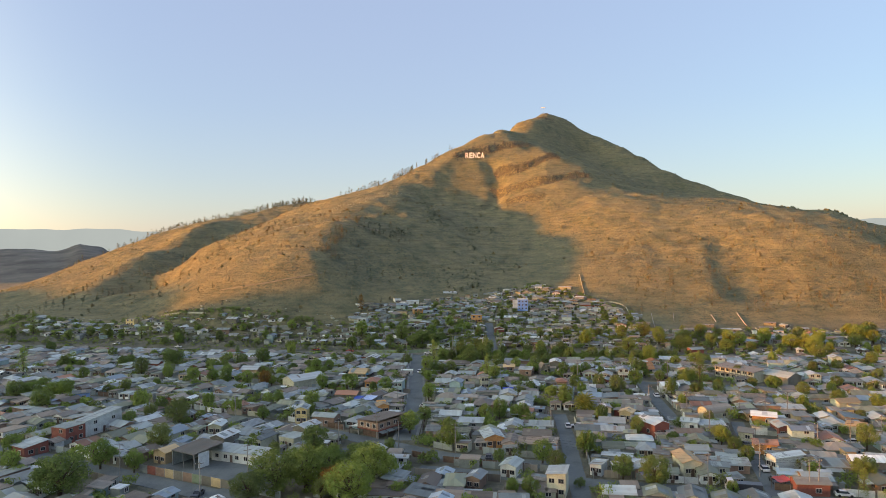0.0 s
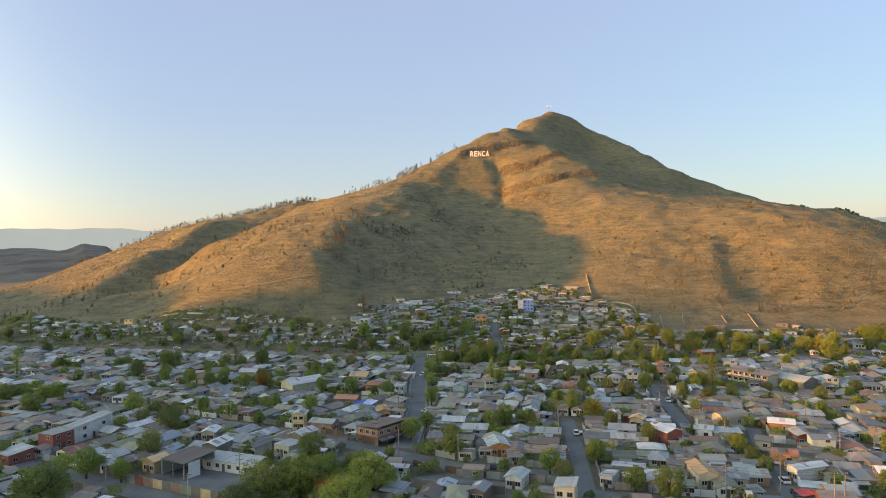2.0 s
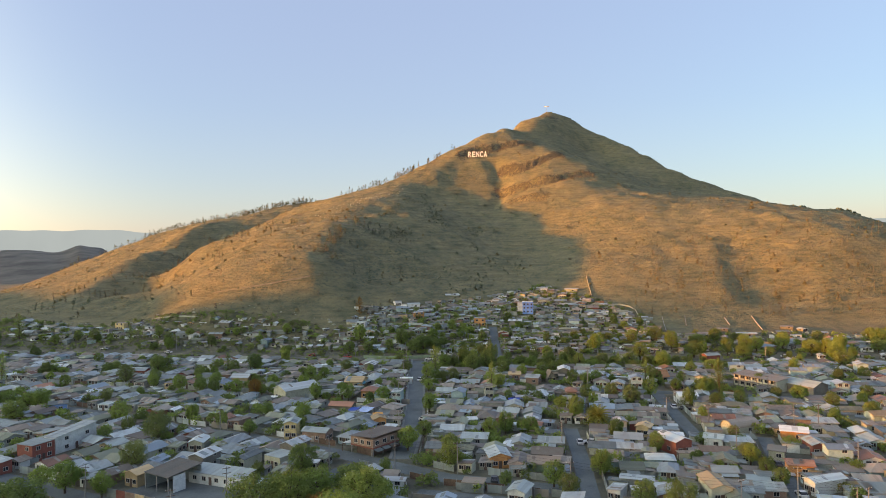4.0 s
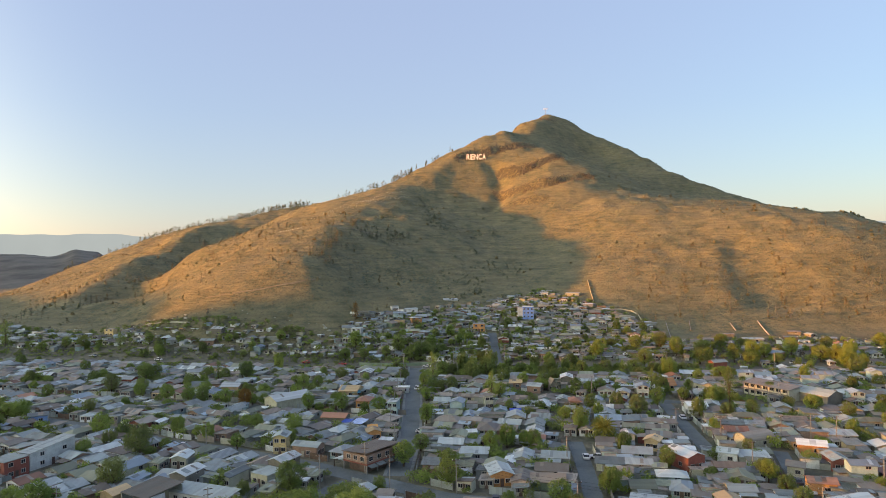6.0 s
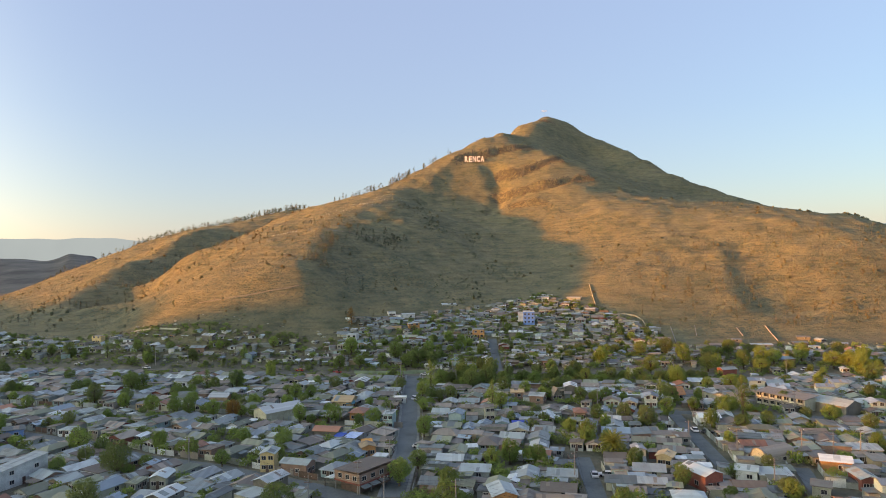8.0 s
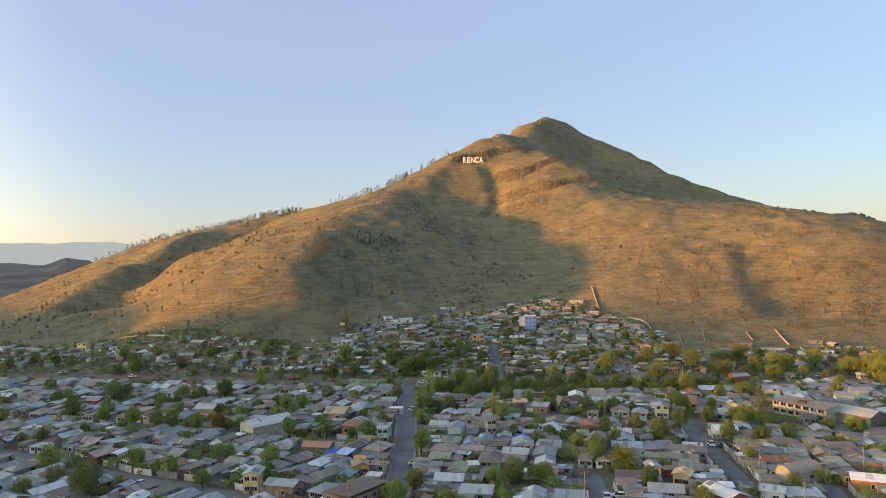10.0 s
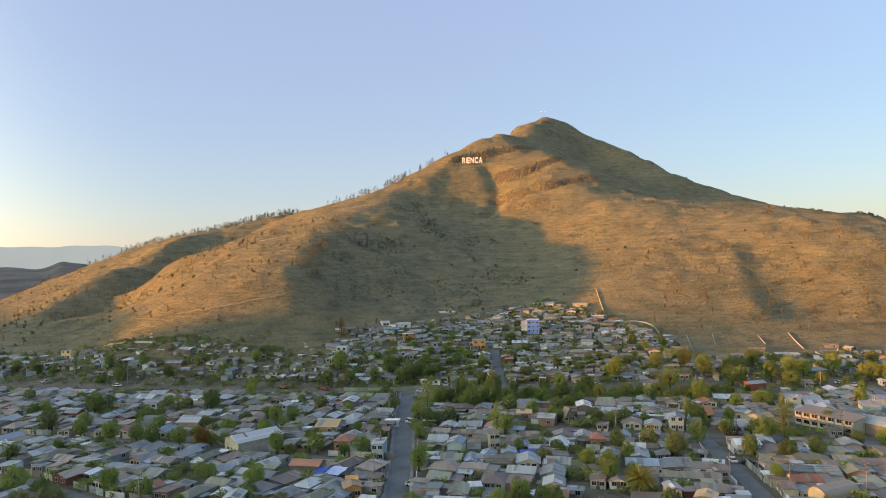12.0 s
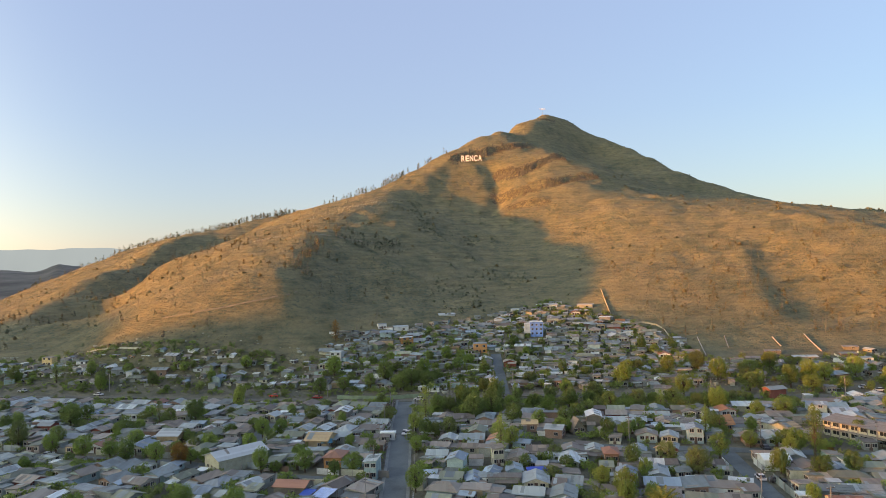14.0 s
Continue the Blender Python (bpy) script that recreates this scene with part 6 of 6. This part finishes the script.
def scrub():
    r = random.Random(9)
    n = 34000
    xs = np.array([r.uniform(-560, 460) for _ in range(n)])
    ys = np.array([r.uniform(400, 1380) for _ in range(n)])
    zs = height(xs, ys)
    dens = vnoise(xs, ys, 60) + 0.6 * vnoise(xs, ys, 22) + 0.55
    gs = [Geo(), Geo()]
    for x, y, z, d in zip(xs, ys, zs, dens):
        if z < 9 or r.random() > d * (0.5 if -115 < x < 80 and y < 930 else 1.1):
            continue
        dark = r.random() < 0.45
        clump(gs[0 if dark else 1], x, y, z, r.uniform(0.3, 0.9) + (r.uniform(0.5, 1.8) if r.random() < 0.07 else 0.0), r)
    # the shaded hollow is thick with darker shrubs
    for _ in range(600):
        x, y = r.uniform(-105, 95), r.uniform(470, 930)
        if r.random() < 0.35 + vnoise(np.array([x]), np.array([y]), 45)[0] * 1.6 and x < 110 - (y - 480) * 0.16:
            clump(gs[0], x, y, ground_at(x, y), r.uniform(0.5, 1.2) + (0.8 if r.random() < 0.06 else 0), r)
    # thickets, drawn out down the slope
    for _ in range(34):
        cx, cy = (r.uniform(-95, 60), r.uniform(480, 900)) if r.random() < 0.75 else (r.gauss(-300, 25), r.uniform(560, 900))
        k = r.uniform(2.5, 8)
        for _ in range(int(4 * k)):
            x, y = cx + r.gauss(0, k), cy + r.gauss(0, k * 2.2)
            z = ground_at(x, y)
            if z > 12:
                clump(gs[0], x, y, z, r.uniform(0.7, 1.9), r)
    for g, m, lab in zip(gs, MAT_SCRUB, ("dark olive scrub dotted over the hillside", "straw-coloured dry bushes dotted over the hillside")):
        tagged(new("hillside_scrub", g.mesh("hillside_scrub", m)), lab, "scrub", kind="stuff")


def hill_trees():
    """Thin trees on the skyline and bare pale ones on the lower slopes."""
    r = random.Random(14)
    trunks, dark, dry = Geo(), Geo(), Geo()

    def one(x, y, h, crown, leafy):
        z = ground_at(x, y)
        trunks.rod((x, y, z - 0.5), (x + r.uniform(-0.4, 0.4), y, z + h), 0.12, 0.04, 5)
        for _ in range(6):
            zz = z + h * r.uniform(0.3, 0.85)
            a, q = r.uniform(0, 6.28), h * r.uniform(0.1, 0.2)
            trunks.rod((x, y, zz), (x + math.cos(a) * q, y + math.sin(a) * q, zz + h * r.uniform(0.1, 0.2)), 0.07, 0.03, 4)
        for _ in range(leafy):
            f = r.uniform(0.2, 1.0)
            rad = h * 0.13 * math.sin(math.pi * min(0.98, 0.12 + f * 0.85))
            clump(crown, x + r.gauss(0, rad), y + r.gauss(0, rad), z + h * f - 0.6, r.uniform(0.4, 1.0), r)

    west, crest = FLANKS["west_crest"], FLANKS["sign_crest"]
    for line, n, j in ((west[4:], 150, 8), (west[5:], 100, 6), (west[2:6], 70, 9), (crest[:5], 70, 5)):
        p = along([q[:2] for q in line], 3.0)
        for _ in range(n):
            x, y = r.choice(p)
            one(x + r.gauss(0, j), y + r.gauss(0, j), r.uniform(4.0, 11.0), dark, r.choice((8, 12, 16, 22)))
    for _ in range(14):
        one(r.uniform(-95, -75), r.uniform(955, 985), r.uniform(6, 11), dark, 6)
    for _ in range(460):
        x, y = r.uniform(110, 390), 455 + 150 * r.random() ** 1.4
        one(x, y, r.uniform(3.0, 8.0), dry if r.random() < 0.8 else dark, r.choice((1, 3, 5, 8)))
    for _ in range(210):
        x, y = r.uniform(-360, -40), r.uniform(450, 700)
        one(x, y, r.uniform(2.5, 7), dry if r.random() < 0.55 else dark, r.choice((2, 4, 7, 10)))
    for _ in range(90):
        x, y = r.gauss(-310, 22), r.uniform(560, 960)
        one(x, y, r.uniform(3, 7), dark, r.choice((4, 7, 10)))
    for _ in range(46):
        x, y = r.gauss(-103, 4.5), r.uniform(515, 590)
        one(x, y, r.uniform(4, 9), dark if r.random() < 0.85 else dry, r.choice((3, 5, 8)))
    for _ in range(30):
        x, y = r.uniform(-100, -55), r.uniform(600, 640)
        one(x, y, r.uniform(3, 7), dark, r.choice((3, 6, 9)))
    east = FLANKS["east_spur"][:3]
    p = along([q[:2] for q in east] , 3.0)
    for _ in range(60):
        x, y = r.choice(p)
        x, y = x + r.gauss(0, 5), y + r.gauss(0, 8)
        clump(dark, x, y, ground_at(x, y), r.uniform(1.5, 3.4), r)
    tagged(new("hillside_tree_trunks", trunks.mesh("hillside_tree_trunks", MAT_PALE_BARK)), "pale thin trunks of scattered hillside trees", "trees", kind="stuff")
    tagged(new("skyline_tree_crowns", dark.mesh("skyline_tree_crowns", MAT_SCRUB[0])), "sparse dark crowns of trees on the ridge", "trees", kind="stuff")
    tagged(new("dry_tree_crowns", dry.mesh("dry_tree_crowns", MAT_SCRUB[1])), "sparse straw-coloured crowns of dry hillside trees", "trees", kind="stuff")


scrub()
hill_trees()


def dirt_track(pts, w):
    tagged(new("dirt_track", strip(pts, -w / 2, w / 2, 0.12, 0.5, True).mesh("dirt_track", MAT_TRACK)), "pale dusty track cut across the slope", "track", kind="structure")


MAT_TRACK = surface("dusty track", (0.21, 0.185, 0.12), 0.95, 0, 0.25, 0.3, 2.0, 0.0)
dirt_track([(-171, 471), (-151, 469), (-138, 470), (-114, 476), (-101, 482), (-97, 488)], 1.1)
dirt_track([(-112, 603), (-94, 612), (-76, 622)], 2.4)


def tree_guards():
    """Rows of small pale guards round the saplings on the crest."""
    r = random.Random(6)
    g = Geo()
    for i in range(24):
        for j in range(9):
            u, v = i / 23, j / 8
            x, y = -150 + 66 * u + 20 * v + r.gauss(0, 0.7), 700 + 190 * u - 26 * v + r.gauss(0, 1.5)
            if r.random() < 0.25:
                continue
            z = ground_at(x, y)
            g.rod((x, y, z - 0.3), (x, y, z + r.uniform(0.5, 1.1)), 0.2, 0.17, 6)
    for i in range(16):
        x, y = -163 + 17 * i / 15 + r.gauss(0, 0.4), 624 + i + r.gauss(0, 0.6)
        z = ground_at(x, y)
        g.rod((x, y, z - 0.3), (x, y, z + 0.8), 0.3, 0.26, 6)
    tagged(new("tree_guards", g.mesh("tree_guards", MW["cream"])), "rows of small pale sapling guards on the hill crest", "tree guards", kind="stuff")


tree_guards()


# ---- the hillside sign and the summit cross ----
def letter_mesh(ch, tall):
    cu = bpy.data.curves.new("letter", "FONT")
    cu.body, cu.size, cu.extrude, cu.offset = ch, tall / 0.7, 0.25, 0.32
    tmp = bpy.data.objects.new("tmp", cu)
    scene.collection.objects.link(tmp)
    me = bpy.data.meshes.new_from_object(tmp.evaluated_get(bpy.context.evaluated_depsgraph_get()))
    bpy.data.objects.remove(tmp)
    me.materials.clear()
    me.materials.append(MAT_WHITE)
    return me


def hillside_sign():
    ob = root("hillside_sign", 9.5, 1000, 0)
    word, tall, pitch = "RENCA", 7.8, 5.7
    base = max(ground_at(9.5 + i * pitch + 2.5, 1000) for i in range(5)) + 0.3
    for i, ch in enumerate(word):
        me = letter_mesh(ch, tall)
        x0 = min(v.co.x for v in me.vertices)
        x1 = max(v.co.x for v in me.vertices)
        k = 4.9 / (x1 - x0)
        o = part("letter", me, ob)
        gx, gy = 9.5 + i * pitch + 2.5, 1000
        o.matrix_basis = Matrix.Translation((i * pitch - x0 * k, 0, base)) @ pose(0, 0, 0, 84, 0, -8) @ Matrix.Diagonal((k, 1, 1, 1))
        zg = ground_at(gx, gy + 0.8)
        for dx in (0.8, 4.0):
            p = part("post", Geo().rod((i * pitch + dx, 0.5, zg - 1), (i * pitch + dx, 1.2, 197), 0.12, 0.1, 5).mesh("post", MAT_WOOD), ob)
    tagged(ob, "large white letters standing on the hillside", "sign")


hillside_sign()


def summit_cross():
    x, y = 172, 1375
    z = ground_at(x, y)
    ob = root("summit_cross", x, y, z)
    part("mast", Geo().rod((0, 0, -2), (0, 0, 19), 0.28, 0.18, 6).mesh("mast", MAT_CONCRETE), ob)
    part("crossbar", Geo().box(-5.0, 5.0, -0.3, 0.3, 17.4, 18.6).mesh("crossbar", MAT_WHITE), ob, "white crossbar")
    tagged(ob, "tall thin cross on the summit", "cross")


summit_cross()


# ---- distance ----
def backdrop():
    # the range emits its own pale grey: distance haze put into the colour
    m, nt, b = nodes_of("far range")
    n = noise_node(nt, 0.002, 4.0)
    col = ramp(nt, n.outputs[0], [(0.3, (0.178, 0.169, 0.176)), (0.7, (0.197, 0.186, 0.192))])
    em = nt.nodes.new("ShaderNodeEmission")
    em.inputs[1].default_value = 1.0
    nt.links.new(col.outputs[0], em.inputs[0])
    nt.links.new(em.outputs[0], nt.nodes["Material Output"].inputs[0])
    v, f = [], []
    N = 320
    for i in range(N + 1):
        a = radians(-50 + 100 * i / N)
        top = 194 + 12 * math.sin(a * 9 + 1.0) + 7 * math.sin(a * 23 + 0.5) + 4 * math.sin(a * 61) + 2.5 * math.sin(a * 143)
        for d, z in ((4760, -40), (4760, top), (4790, -40)):
            v.append((math.sin(a) * d, math.cos(a) * d, z))
    for i in range(N):
        f += [(3 * i, 3 * i + 3, 3 * i + 4, 3 * i + 1), (3 * i + 1, 3 * i + 4, 3 * i + 5, 3 * i + 2)]
    tagged(new("backdrop", mesh_of("backdrop", v, f, m)), "mountain range on the horizon, its haze painted as a pale glow", "mountains", kind="structure")
    hm = surface("distant scrub", (0.108, 0.1, 0.083), 0.95, 0, 0.5, 0.01, 0.05, 0.0)
    v, f = [], []
    nx, ny = 220, 60
    for j in range(ny + 1):
        for i in range(nx + 1):
            x, y = -2100 + 1500 * i / nx, 1350 + 1500 * j / ny
            k = math.sin(math.pi * j / ny)
            xx = x * 2063 / (y - 37)
            h = (74 + 4 * math.sin(xx / 90) + 3 * math.sin(xx / 37 + 1)) * smooth(-1040, -1140, np.array([xx]))[0] + 15 * math.exp(-abs((xx + 1205) / 36) ** 1.6)
            v.append((x, y, -3 + k * h + k * (8 * float(vnoise(np.array([x]), np.array([y]), 90)[0]) + 6 * float(vnoise(np.array([x]), np.array([y]), 48)[0]))))
    w = nx + 1
    f = [(j * w + i, j * w + i + 1, (j + 1) * w + i + 1, (j + 1) * w + i) for j in range(ny) for i in range(nx)]
    tagged(new("backdrop_hill", mesh_of("backdrop_hill", v, f, hm, True)), "dark scrubby hill beyond the town", "hill", kind="structure")


backdrop()
